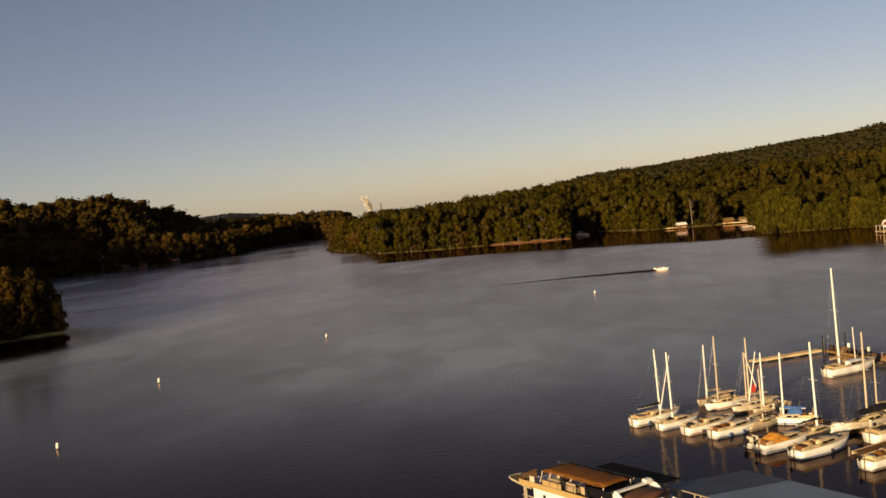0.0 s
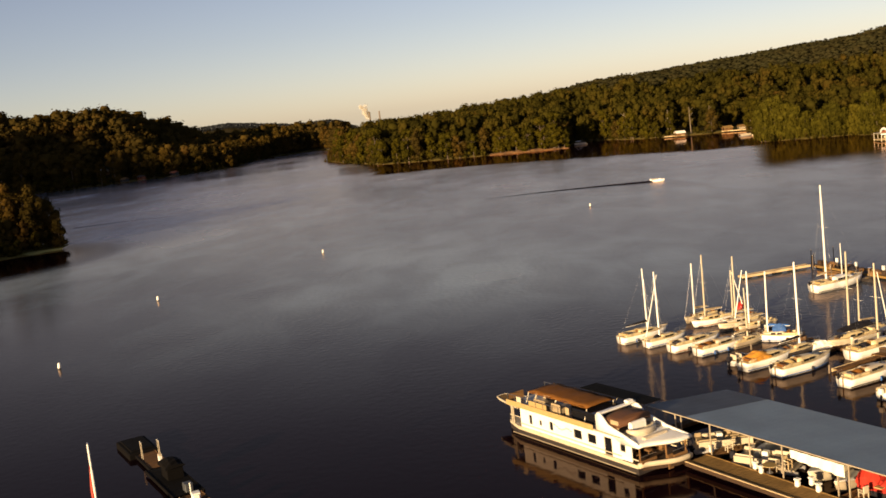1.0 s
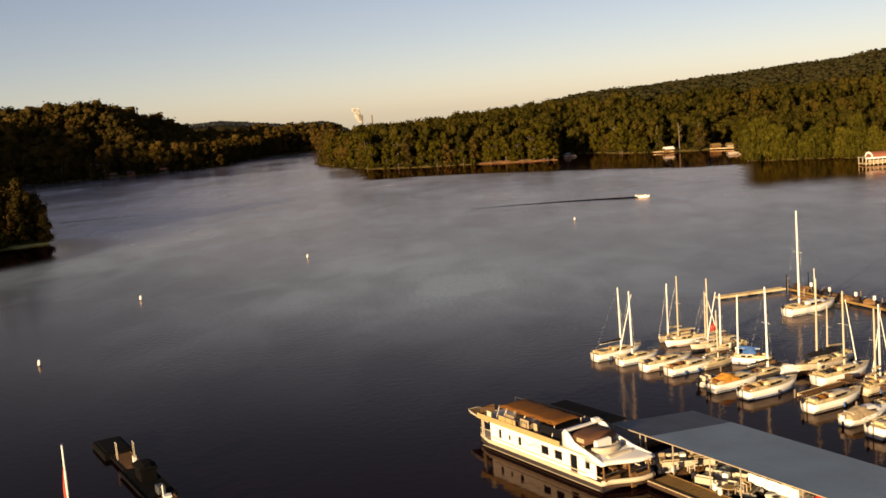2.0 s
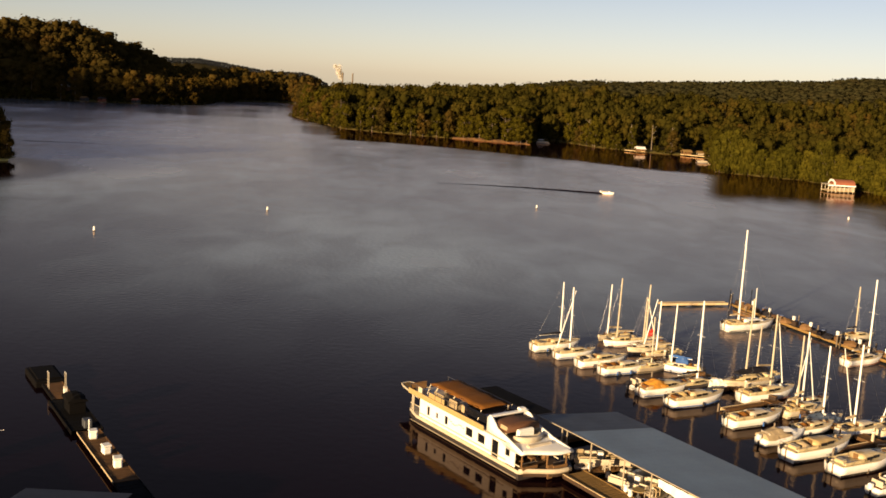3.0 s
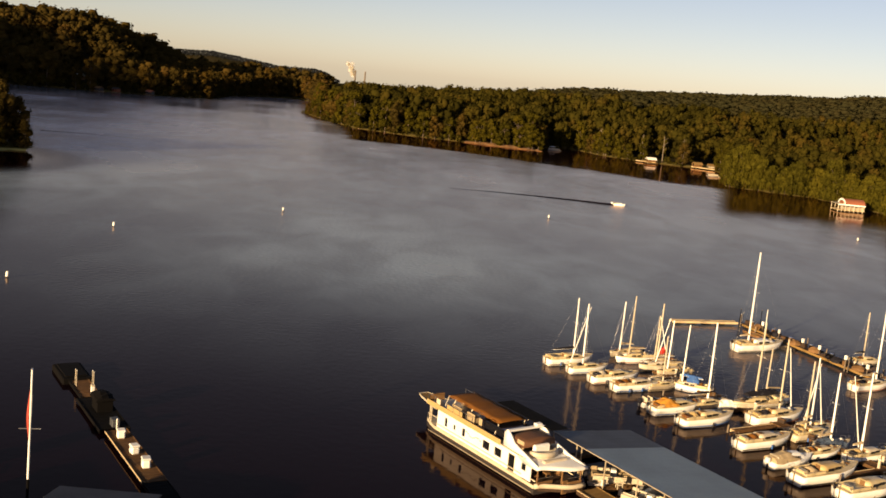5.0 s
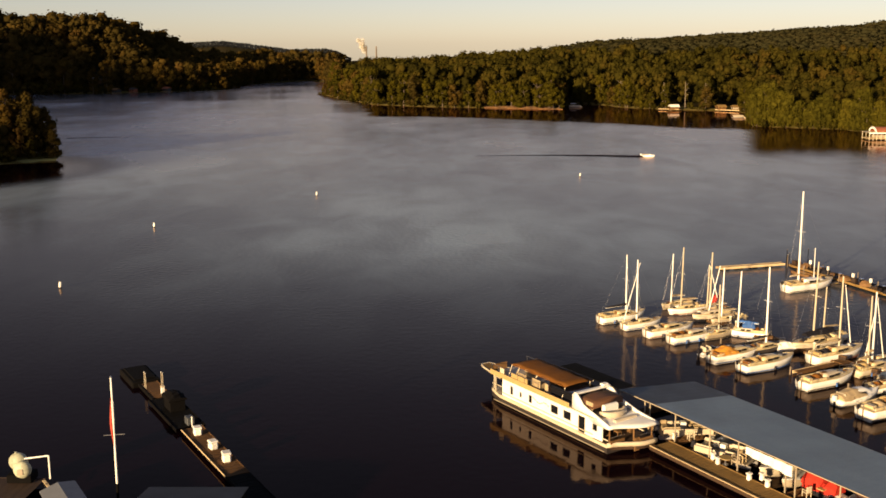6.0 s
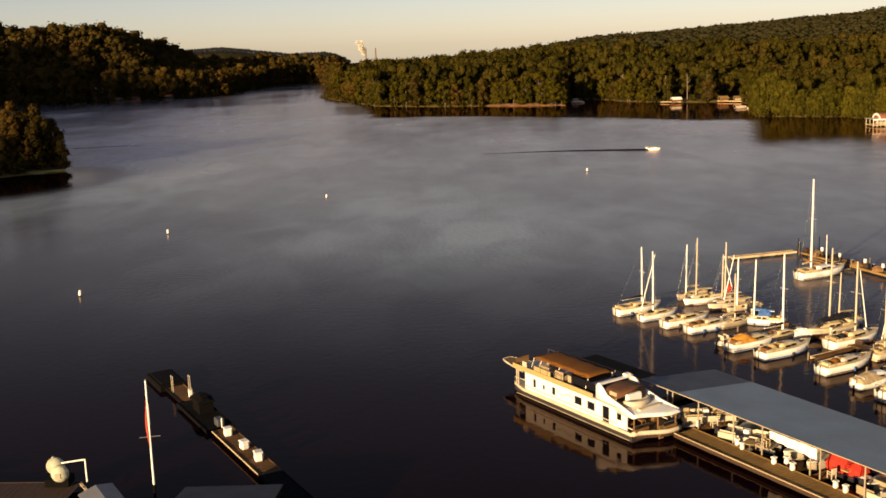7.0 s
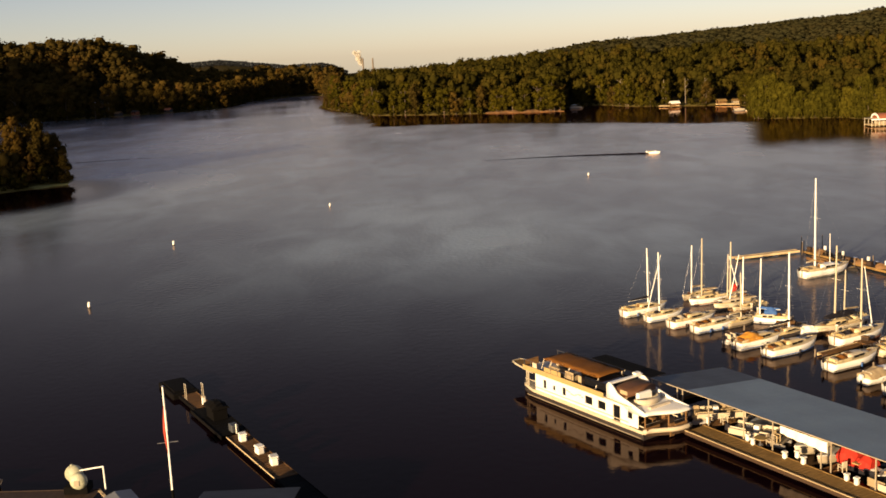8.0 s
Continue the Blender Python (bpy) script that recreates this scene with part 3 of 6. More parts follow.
for x in (-8.0, -2.0, 4.0, 10.0, 16.0, 22.0, 28.0, 34.0, 40.0):
    part("roof_post", box(B(), x - 0.08, x + 0.08, 12.85, 13.01, -0.5, 2.6, 0.01), PILE, roof)
    part("rafter", box(B(), x - 0.06, x + 0.06, 3.1, 13.1, -0.12, 0.0, 0.01, Matrix.Translation((0, 0, 3.55)) @ Matrix.Translation((0, 3.1, 0)) @ Matrix.Rotation(-math.atan(1.0 / 10.27), 4, "X") @ Matrix.Translation((0, -3.1, 0))), PILE, roof)
# white valance hung from the roof edge, a little deeper at one end
bm = B()
rr = []
for x in np.linspace(9.9, 15.3, 36):
    low = 2.72 - 0.05 * (x - 9.9) + 0.03 * math.sin(x * 2)
    rr.append([(x, 2.76 + 0.03 * math.sin(x * 5), 3.5), (x, 2.80 + 0.03 * math.sin(x * 5), 3.5), (x, 2.82 + 0.07 * math.sin(x * 5 + 1), low), (x, 2.78 + 0.07 * math.sin(x * 5 + 1), low)])
loft(bm, rr)
val = part("valance", bm, CANVAS_WHITE, None)
val.matrix_basis = MA
tagged(val, "white canvas valance hanging from the dock roof edge", "awning")

for x, y in ((-0.06, 3.36), (5.74, 2.90), (6.77, 2.49), (10.91, 2.30), (11.55, 3.30), (12.87, 2.57), (17.60, 2.65), (18.72, 2.56), (22.70, 2.65), (23.81, 2.65)):
    dock_box(MA @ pose(x, y, 0.6, 0, 0, 90 + random.uniform(-6, 6)), sx=random.uniform(0.4, 0.5), sy=0.42, sz=random.uniform(0.7, 0.82))

# sailboat dock with its fingers
MB = dock_pose(42.8, 147.9, -60.4)
dock("floating_dock", MB, 57, 1.65, 0.5, "brown plank walkway dock between the sailboats", deck=PLANK_DARK, seed=5)
for k, x in enumerate((2.6, 10.6, 16.1, 22.5, 31.3, 37.8, 44.8)):
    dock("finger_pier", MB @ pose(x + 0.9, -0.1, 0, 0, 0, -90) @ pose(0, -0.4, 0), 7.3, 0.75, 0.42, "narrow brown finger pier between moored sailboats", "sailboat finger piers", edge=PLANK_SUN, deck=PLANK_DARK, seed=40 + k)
MC = dock_pose(66.8, 186.1, -69.7)
dock("floating_dock", MC, 51.8, 1.8, 0.6, "old cluttered brown plank dock at the far side", edge=PLANK, deck=DEEP_PLANK, seed=6)
dock("floating_dock", pose(53.5, 182.5, 0, 0, 0, 16.4), 13.5, 1.2, 0.62, "pale plank cross pier at the end of the far dock", edge=PLANK_SUN, deck=PLANK_SUN, seed=7)

# left-hand service dock
ML = dock_pose(-34.6, 122.8, -58.5)
# shaded stretches of this dock are built in near-black planks
DARK_DOCK = "near-black section of the service dock, shade put into its colour"
dock("service_dock", ML @ pose(4.22, 0.0, 0), 6.2, 2.2, 0.5, "brown plank landing on the service dock", "service dock sections", deck=PLANK_DARK, edge=DARK_TIMBER_SHADE, seed=8)
dock("service_dock", ML @ pose(10.56, -0.52, 0), 10.7, 3.1, 0.5, DARK_DOCK, "service dock sections", deck=DARK_TIMBER_SHADE, edge=DARK_TIMBER_SHADE, seed=9)
sunny = dock("service_dock", ML @ pose(21.53, 0.0, 0), 14.3, 2.2, 0.5, "brown plank service dock with one pale edge board", "service dock sections", deck=PLANK_DARK, edge=DARK_TIMBER_SHADE, seed=10)
# kerb only along the sunlit stretch, the sun in its colour
part("kerb_board", box(B(), 0.2, 14.1, -0.16, -0.07, 0.48, 0.60, 0.015), PLANK_SUN, sunny, "pale kerb board, the sunlit stretch put into its colour")
dock("service_dock", ML @ pose(35.88, 0.0, 0), 18.0, 2.2, 0.5, DARK_DOCK, "service dock sections", deck=DARK_TIMBER_SHADE, edge=DARK_TIMBER_SHADE, seed=11)


# clutter on the old far dock
r = random.Random(9)
for k in range(38):
    s = 1.2 + k * 1.3 + r.uniform(-0.6, 0.6)
    m = MC @ pose(s, r.uniform(0.35, 1.45), 0.6, 0, 0, r.uniform(0, 90))
    pick = k % 4
    if pick == 0:
        t = thing("crate", m, "weathered brown wooden crate on the old dock", "crate", "clutter on the old dock")
        h = r.uniform(0.4, 0.8)
        part("body", box(B(), -0.4, 0.4, -0.32, 0.32, 0, h, 0.02), r.choice([DEEP_PLANK, PLANK_DARK, DARK_TIMBER_SHADE]), t)
        part("lid", box(B(), -0.43, 0.43, -0.35, 0.35, h, h + 0.06, 0.01), DEEP_PLANK, t)
    elif pick == 1:
        t = thing("barrel", m, "dark steel barrel standing on the old dock", "barrel", "clutter on the old dock")
        part("body", tube(B(), (0, 0, 0), (0, 0, 0.9), 0.32, 12), r.choice([DARK_TIMBER_SHADE, TEAK, CANVAS_DARK]), t)
        part("rim", tube(B(), (0, 0, 0.86), (0, 0, 0.92), 0.34, 12), STEEL, t)
    elif pick == 2:
        t = thing("tarp_heap", m, "dark tarpaulin heaped over gear on the dock", "tarp", "clutter on the old dock")
        rr = [[(x, y * (1.1 - 0.4 * abs(x)), z * (1 - 0.5 * x * x) * r.uniform(0.85, 1.15)) for y, z in ((-0.8, 0.0), (-0.6, 0.5), (0, 0.85), (0.5, 0.55), (0.8, 0.0))] for x in np.linspace(-0.95, 0.95, 7)]
        part("cover", loft(B(), rr, closed=False), r.choice([CANVAS_DARK, DARK_TIMBER_SHADE, TEAK]), t)
    else:
        t = thing("post_box", m, "white meter box on a post", "meter box", "clutter on the old dock")
        part("post", box(B(), -0.06, 0.06, -0.06, 0.06, 0, 1.2, 0.01), PILE, t)
        part("cabinet", box(B(), -0.22, 0.22, -0.16, 0.16, 0.8, 1.5, 0.03), WHITE_PLASTIC, t)
for k in range(16):
    p = MC @ Vector((0.8 + k * 3.2 + r.uniform(-1.3, 1.3), r.choice((-0.4, 2.2)), 0))
    piling(p.x, p.y, r.choice((0.9, 1.1, 1.3, 1.5, 1.9, 2.4)) + r.uniform(-0.1, 0.1), r.uniform(0.1, 0.16))
for k in range(12):
    m = MC @ pose(2.5 + k * 4.1, r.choice((-1.9, 2.8)), 0, 0, 0, r.uniform(-15, 15))
    t = thing("jon_boat", m, "dark flat-bottomed jon boat tied to the old dock", "boat", "small boats at the old dock")
    rr = [[(x, w, 0.5), (x, w * 0.85, -0.1), (x, -w * 0.85, -0.1), (x, -w, 0.5), (x, -w + 0.12, 0.46), (x, -w * 0.75, 0.08), (x, w * 0.75, 0.08), (x, w - 0.12, 0.46)] for x, w in ((-2.2, 0.7), (-0.8, 0.8), (1.0, 0.8), (2.2, 0.55))]
    part("hull", loft(B(), rr), r.choice([DARK_HULL, TEAK, DEEP_PLANK, PLANK]), t)
    part("thwart", box(B(), -0.2, 0.2, -0.66, 0.66, 0.3, 0.4, 0.01), DECK_SAND, t)
for k, (x, y, h) in enumerate(((0.6, -0.7, 3.4), (1.6, -0.9, 2.9), (2.4, 2.6, 3.6))):
    p = MC @ Vector((x, y, 0))
    piling(p.x, p.y, h, 0.07, "thin dark pole standing by the far dock", DARK_TIMBER_SHADE)
# gear standing on the walkway between the sailboats
for k in range(22):
    m = MB @ pose(1.2 + k * 2.5 + r.uniform(-0.7, 0.7), r.choice((0.3, 1.35)), 0.5, 0, 0, r.uniform(0, 90))
    pick = r.random()
    if pick < 0.4:
        t = thing("deck_locker", m, "low brown timber locker on the sailboat dock", "locker", "gear on the sailboat dock")
        part("body", box(B(), -0.5, 0.5, -0.25, 0.25, 0, 0.5, 0.03), r.choice((PLANK_DARK, TEAK, DEEP_PLANK)), t)
        part("lid", box(B(), -0.53, 0.53, -0.28, 0.28, 0.5, 0.56, 0.02), r.choice((PLANK, TEAK, DECK_SAND)), t)
    elif pick < 0.7:
        t = thing("power_pedestal", m, "slim cream power pedestal on the sailboat dock", "pedestal", "gear on the sailboat dock")
        part("body", box(B(), -0.13, 0.13, -0.13, 0.13, 0, 1.0, 0.03), CREAM, t)
        part("lamp_head", box(B(), -0.16, 0.16, -0.16, 0.16, 1.0, 1.16, 0.04), WHITE_PLASTIC, t)
    else:
        t = thing("hose_heap", m, "dark coiled hose heaped on the sailboat dock", "hose", "gear on the sailboat dock")
        for h in range(3):
            bm = B()
            loft(bm, [[((0.34 - 0.05 * h + 0.05 * math.cos(q)) * math.cos(a), (0.34 - 0.05 * h + 0.05 * math.cos(q)) * math.sin(a), 0.06 + 0.1 * h + 0.05 * math.sin(q)) for q in (0, 1.57, 3.14, 4.71)] for a in np.linspace(0, 6.283, 13)], caps=False)
            part("coil", bm, r.choice((CANVAS_DARK, TEAK)), t)
# mooring piles at the sailboat dock
for k in range(13):
    p = MB @ Vector((2.0 + k * 4.2, -7.7 + r.uniform(-0.5, 0.5), 0))
    piling(p.x, p.y, r.uniform(0.9, 1.5), 0.12)
for k in range(8):
    p = MB @ Vector((3.0 + k * 6.5, 1.95, 0))
    piling(p.x, p.y, r.uniform(1.2, 2.0), 0.13)


def patio_chair(m, material, label):
    t = thing("deck_chair", m, label, "chair", "chairs under the dock roof")
    part("seat", box(B(), -0.3, 0.3, -0.3, 0.3, 0.4, 0.48, 0.02), material, t)
    part("backrest", box(B(), -0.3, 0.3, 0.24, 0.32, 0.48, 1.05, 0.03), material, t)
    for x in (-0.26, 0.26):
        part("armrest", box(B(), x - 0.05, x + 0.05, -0.3, 0.3, 0.66, 0.71, 0.01), material, t)
        for y in (-0.26, 0.26):
            part("leg", box(B(), x - 0.035, x + 0.035, y - 0.035, y + 0.035, 0, 0.66 if y < 0 else 0.5, 0.005), material, t)
    return t


r = random.Random(14)
for k, (x, y) in enumerate(((-6.63, 3.42), (-5.33, 4.25), (-3.48, 3.14), (0.77, 4.78), (7.61, 4.03), (7.42, 5.12), (15.94, 4.18), (21.64, 3.63))):
    patio_chair(MA @ pose(x, y, 0.55, 0, 0, r.uniform(0, 360)), (CREAM, TAN_HULL, PLANK_SUN)[k % 3], ("cream deck chair under the dock roof", "tan deck chair under the dock roof", "pale timber deck chair under the dock roof")[k % 3])
for x, y in ((-4.74, 2.96), (7.17, 3.11)):
    t = thing("round_table", MA @ pose(x, y, 0.6), "round tan table standing on the dock", "table", "tables on the dock")
    part("tabletop", tube(B(), (0, 0, 0.7), (0, 0, 0.76), 0.62, 18), DECK_SAND, t)
    part("pedestal", tube(B(), (0, 0, 0), (0, 0, 0.7), 0.07, 8), STEEL, t)
    part("foot", tube(B(), (0, 0, 0), (0, 0, 0.05), 0.3, 12), STEEL, t)

# ---- boats ----
def hull_rings(L, beam, free, rise, n=12, deep=0.45):
    rings = []
    for i in range(n + 1):
        s = i / n
        b = beam / 2 * (0.74 + 0.26 * math.sin(math.pi * min(1, s / 0.9) * 0.55) if s < 0.45 else max(0.015, math.cos((s - 0.45) / 0.55 * math.pi / 2) ** 0.72))
        f = free + rise * s * s
        x = s * L
        k = x + (0.10 * L * (s - 0.6) if s > 0.6 else 0)
        dz = deep * (1 - s ** 3)
        rings.append([(k, b, f), (x, b * 0.96, f * 0.45), (x - 0.02 * L * s, b * 0.74, -0.08), (x - 0.06 * L * s, b * 0.12, -dz), (x - 0.06 * L * s, -b * 0.12, -dz), (x - 0.02 * L * s, -b * 0.74, -0.08), (x, -b * 0.96, f * 0.45), (k, -b, f)])
    return rings


def deck_rings(rings, inset, lift):
    out = []
    for r in rings:
        x, b, z = r[0]
        b = max(b - inset, 0.01)
        out.append([(x, b, z + 0.005), (x, b * 0.5, z + lift), (x, -b * 0.5, z + lift), (x, -b, z + 0.005), (x, -b, z - 0.03), (x, b, z - 0.03)])
    return out


def wire(parent, name, a, b, r=0.004):
    return part(name, tube(B(), a, b, r, 4), STEEL, parent)


def rounded_cabin(x0, x1, w0, w1, z0, h, taper=0.8):
    rings = []
    for i in range(9):
        s = i / 8
        x = x0 + (x1 - x0) * s
        w = (w0 + (w1 - w0) * s) / 2
        k = h * (1 - 0.55 * ease(np.array((s - 0.55) / 0.45)))
        k = float(k) * (0.92 if i == 0 else 1)
        rings.append([(x, w, z0), (x + 0.03, w * 0.94, z0 + k * 0.6), (x + 0.05, w * taper, z0 + k * 0.94), (x + 0.05, w * taper * 0.5, z0 + k * 1.04), (x + 0.05, -w * taper * 0.5, z0 + k * 1.04), (x + 0.05, -w * taper, z0 + k * 0.94), (x + 0.03, -w * 0.94, z0 + k * 0.6), (x, -w, z0)])
    return loft(B(), rings)


def sailboat(x, y, heading, L, label, mast=None, top=10.0, cover=None, hull=None, stripe=None, spar=None, sail=None, tilt=0.0, mizzen=None, roof=None):
    """A small sloop, stern at the origin and bow along +x. mast: metres from the stern, or None for a boat with its mast down."""
    t = thing("sailboat", pose(x, y, 0, tilt, 0, heading), label, "sailboat", "moored sailboats")
    beam, free, rise = 0.33 * L, 0.105 * L + 0.16, 0.03 * L
    rings = hull_rings(L, beam, free, rise)
    smooth(part("hull", loft(B(), rings), hull or GELCOAT, t))
    part("deck", loft(B(), deck_rings(rings, 0.06, 0.05)), IVORY, t)
    for side in (1, -1):
        bm = B()
        loft(bm, [[(r[0][0], side * (r[0][1] + 0.015), r[0][2] - 0.02), (r[0][0], side * (r[0][1] + 0.015), r[0][2] + 0.06), (r[0][0], side * (r[0][1] - 0.05), r[0][2] + 0.06), (r[0][0], side * (r[0][1] - 0.05), r[0][2] - 0.02)] for r in rings])
        part("rub_rail", bm, stripe or IVORY, t)
    zc = free + 0.03
    cab = smooth(part("cabin", rounded_cabin(0.36 * L, 0.80 * L, beam * 0.62, beam * 0.34, zc, 0.055 * L + 0.1), roof or GELCOAT, t))
    for side in (1, -1):
        for k in range(2):
            xx = (0.42 + 0.13 * k) * L
            w = beam * (0.31 - 0.045 * k)
            part("window", box(B(), xx, xx + 0.095 * L, side * w - 0.03, side * w + 0.03, zc + 0.1, zc + 0.1 + 0.032 * L, 0.01), GLASS, cab)
    part("hatch", box(B(), 0.62 * L, 0.69 * L, -0.28, 0.28, zc + 0.05 * L + 0.06, zc + 0.05 * L + 0.13, 0.02), GLASS if L > 7 else TEAK, cab)
    # cockpit: coamings, seats, sole
    part("cockpit_floor", box(B(), 0.06 * L, 0.35 * L, -beam * 0.2, beam * 0.2, free - 0.02, free + 0.04, 0.01), TEAK, t)
    for side in (1, -1):
        part("coaming", box(B(), 0.05 * L, 0.37 * L, side * beam * 0.33 - 0.06, side * beam * 0.33 + 0.06, free, free + 0.34, 0.04), IVORY, t)
        part("cockpit_seat", box(B(), 0.06 * L, 0.35 * L, min(side * beam * 0.2, side * beam * 0.3), max(side * beam * 0.2, side * beam * 0.3), free, free + 0.16, 0.03), CREAM, t)
    part("rudder", box(B(), -0.2, -0.02, -0.025, 0.025, 0.1, free + 0.1, 0.02), TEAK, t)
    v = random.Random(int(x * 10 + y * 7))
    if v.random() < 0.35:
        motor = part("outboard_motor", box(B(), -0.32, 0.0, beam * 0.16, beam * 0.16 + 0.24, free - 0.1, free + 0.42, 0.06), CANVAS_DARK, t)
        part("shaft", box(B(), -0.22, -0.1, beam * 0.16 + 0.08, beam * 0.16 + 0.16, -0.1, free - 0.1, 0.02), STEEL, motor)
    # boot stripe just above the water
    for side in (1, -1):
        bm = B()
        loft(bm, [[(r[1][0], side * (r[1][1] * 0.93 + 0.035), 0.12), (r[1][0], side * (r[1][1] * 0.95 + 0.035), 0.22), (r[1][0], side * (r[1][1] * 0.9), 0.22), (r[1][0], side * (r[1][1] * 0.9), 0.12)] for r in rings[:-1]])
        part("boot_stripe", bm, v.choice((DARK_HULL, CANVAS_BLUE, BRICK_RED, DARK_HULL)), t)
    # cockpit clutter: folded covers, lockers and cushions
    if v.random() < 0.9:
        part("locker", box(B(), 0.07 * L, 0.14 * L, -beam * 0.18, beam * 0.16, free + 0.02, free + 0.42, 0.05), v.choice((IVORY, DECK_SAND, CANVAS_BROWN, CANVAS_DARK)), t)
    if v.random() < 0.75:
        k = v.uniform(0.2, 0.27) * L
        bm = B()
        loft(bm, [[(k + s, yy * beam * 0.3, free + 0.1 + 0.5 * (1 - yy * yy) * (1 - (s / 0.07 / L - 0.5) ** 2)) for yy in (-1, -0.5, 0, 0.5, 1)] + [(k + s, 0, free + 0.05)] for s in np.linspace(0, 0.09 * L, 5)])
        for q in bm.verts:
            q.co += noise.noise_vector(q.co * 2.0) * 0.08
        part("folded_cover", bm, v.choice((CANVAS_TAN, DECK_SAND, CREAM, CANVAS_DARK, CANVAS_BROWN)), t)
    if v.random() < 0.7:
        k, q = v.uniform(0.68, 0.74) * L, v.uniform(0.5, 0.9)
        tent(t, "sail_bag", k, k + q, 0.3 * q, free + rise * 0.4, free + rise + 0.55 * q, v.choice((CANVAS_DARK, CANVAS_TAN, CANVAS_RUST, CANVAS_WHITE)))
    for side in (1, -1):
        for k in (0.22, 0.5):
            if v.random() < 0.45:
                part("fender", tube(B(), (k * L, side * (beam * 0.5 + 0.06), 0.15), (k * L, side * (beam * 0.5 + 0.06), 0.62), 0.11, 7, 0.09), v.choice((WHITE_PLASTIC, CANVAS_BLUE, DARK_HULL)), t)
    part("companionway", box(B(), 0.355 * L, 0.362 * L, -0.3, 0.3, free + 0.02, free + 0.06 * L + 0.05, 0.01), TEAK, t)
    part("sliding_hatch", box(B(), 0.37 * L, 0.47 * L, -0.3, 0.3, zc + 0.055 * L + 0.07, zc + 0.055 * L + 0.15, 0.02), v.choice((TEAK, DECK_SAND, IVORY)), cab)
    part("fore_hatch", box(B(), 0.83 * L, 0.88 * L, -0.22, 0.22, free + rise * 0.75, free + rise * 0.75 + 0.14, 0.02), v.choice((GLASS, TEAK)), t)
    # rails
    bow = rings[-1][0]
    rail = B()
    pts = [(0.82 * L, beam * 0.2), (0.93 * L, beam * 0.1), (bow[0] - 0.1, 0.0), (0.93 * L, -beam * 0.1), (0.82 * L, -beam * 0.2)]
    for a, b in zip(pts, pts[1:]):
        tube(rail, (*a, free + rise + 0.5), (*b, free + rise + 0.5), 0.02, 5)
    for a in pts:
        tube(rail, (*a, free + rise * 0.8), (*a, free + rise + 0.5), 0.016, 5)
    part("bow_rail", rail, STEEL, t)
    rail = B()
    pts = [(0.14 * L, beam * 0.42), (0.02 * L, beam * 0.36), (0.02 * L, -beam * 0.36), (0.14 * L, -beam * 0.42)]
    for a, b in zip(pts, pts[1:]):
        tube(rail, (*a, free + 0.55), (*b, free + 0.55), 0.02, 5)
    for a in pts:
        tube(rail, (*a, free), (*a, free + 0.55), 0.016, 5)
    part("stern_rail", rail, STEEL, t)
    zb = zc + 0.05 * L + 0.1
    if mast:
        r = 0.075 + 0.006 * top
        part("mast", tube(B(), (mast, 0, free), (mast - 0.12, 0, top), r, 8, r * 0.7), CREAM if int(x * 5 + y) % 3 == 1 else ALLOY, t)
        part("spreader", tube(B(), (mast - 0.06, -beam * 0.3, zb + (top - zb) * 0.55), (mast - 0.06, beam * 0.3, zb + (top - zb) * 0.55), 0.016, 5), ALLOY, t)
        wire(t, "forestay", (bow[0] - 0.15, 0, free + rise), (mast - 0.1, 0, top - 0.4), 0.005)
        wire(t, "backstay", (0.05, 0, free), (mast - 0.1, 0, top - 0.1))
        for side in (1, -1):
            wire(t, "shroud", (mast - 0.1, side * beam * 0.44, free), (mast - 0.06, 0, top - 0.8))
        end = max(0.08 * L, mast - 0.46 * L)
        part("boom", tube(B(), (mast, 0, zb + 0.75), (end, 0, zb + 0.68), 0.06, 6), ALLOY, t)
        bm = B()
        rr = [[(mast + (end - mast) * s, 0.17 * (1 - 0.55 * s) * math.cos(a) * (1 + 0.1 * math.sin(9 * s)), zb + 0.9 - 0.12 * s + 0.2 * (1 - 0.5 * s) * math.sin(a)) for a in np.linspace(0, 6.283, 9)[:-1]] for s in np.linspace(0.02, 0.97, 9)]
        smooth(part("sail_cover", loft(bm, rr), cover or CANVAS_TAN, t))
    if mizzen:
        part("mizzen_mast", tube(B(), (mizzen[0], 0, free), (mizzen[0] - 0.1, 0, mizzen[1]), 0.09, 8, 0.06), ALLOY, t)
        wire(t, "mizzen_stay", (0.1, 0, free), (mizzen[0] - 0.1, 0, mizzen[1] - 0.2))
    if spar:
        (ax, az), (bx, bz), ay = spar
        part("lowered_spar", tube(B(), (ax, ay, az), (bx, ay * 0.2, bz), 0.075, 7, 0.05), ALLOY, t, "pale spar leaning in the rigging")
    if sail:
        bm = B()
        sx, sz, colour = sail
        rr = [[(sx - 0.75 * s + 0.62 * math.cos(a) * math.sin(math.pi * (0.12 + 0.8 * s)), 0.5 * math.sin(a) * math.sin(math.pi * (0.12 + 0.8 * s)), sz + 1.5 * s) for a in np.linspace(0, 6.283, 9)[:-1]] for s in np.linspace(0, 1, 8)]
        smooth(part("furled_sail", loft(bm, rr), colour, t, "bunched red sail"))
    return t


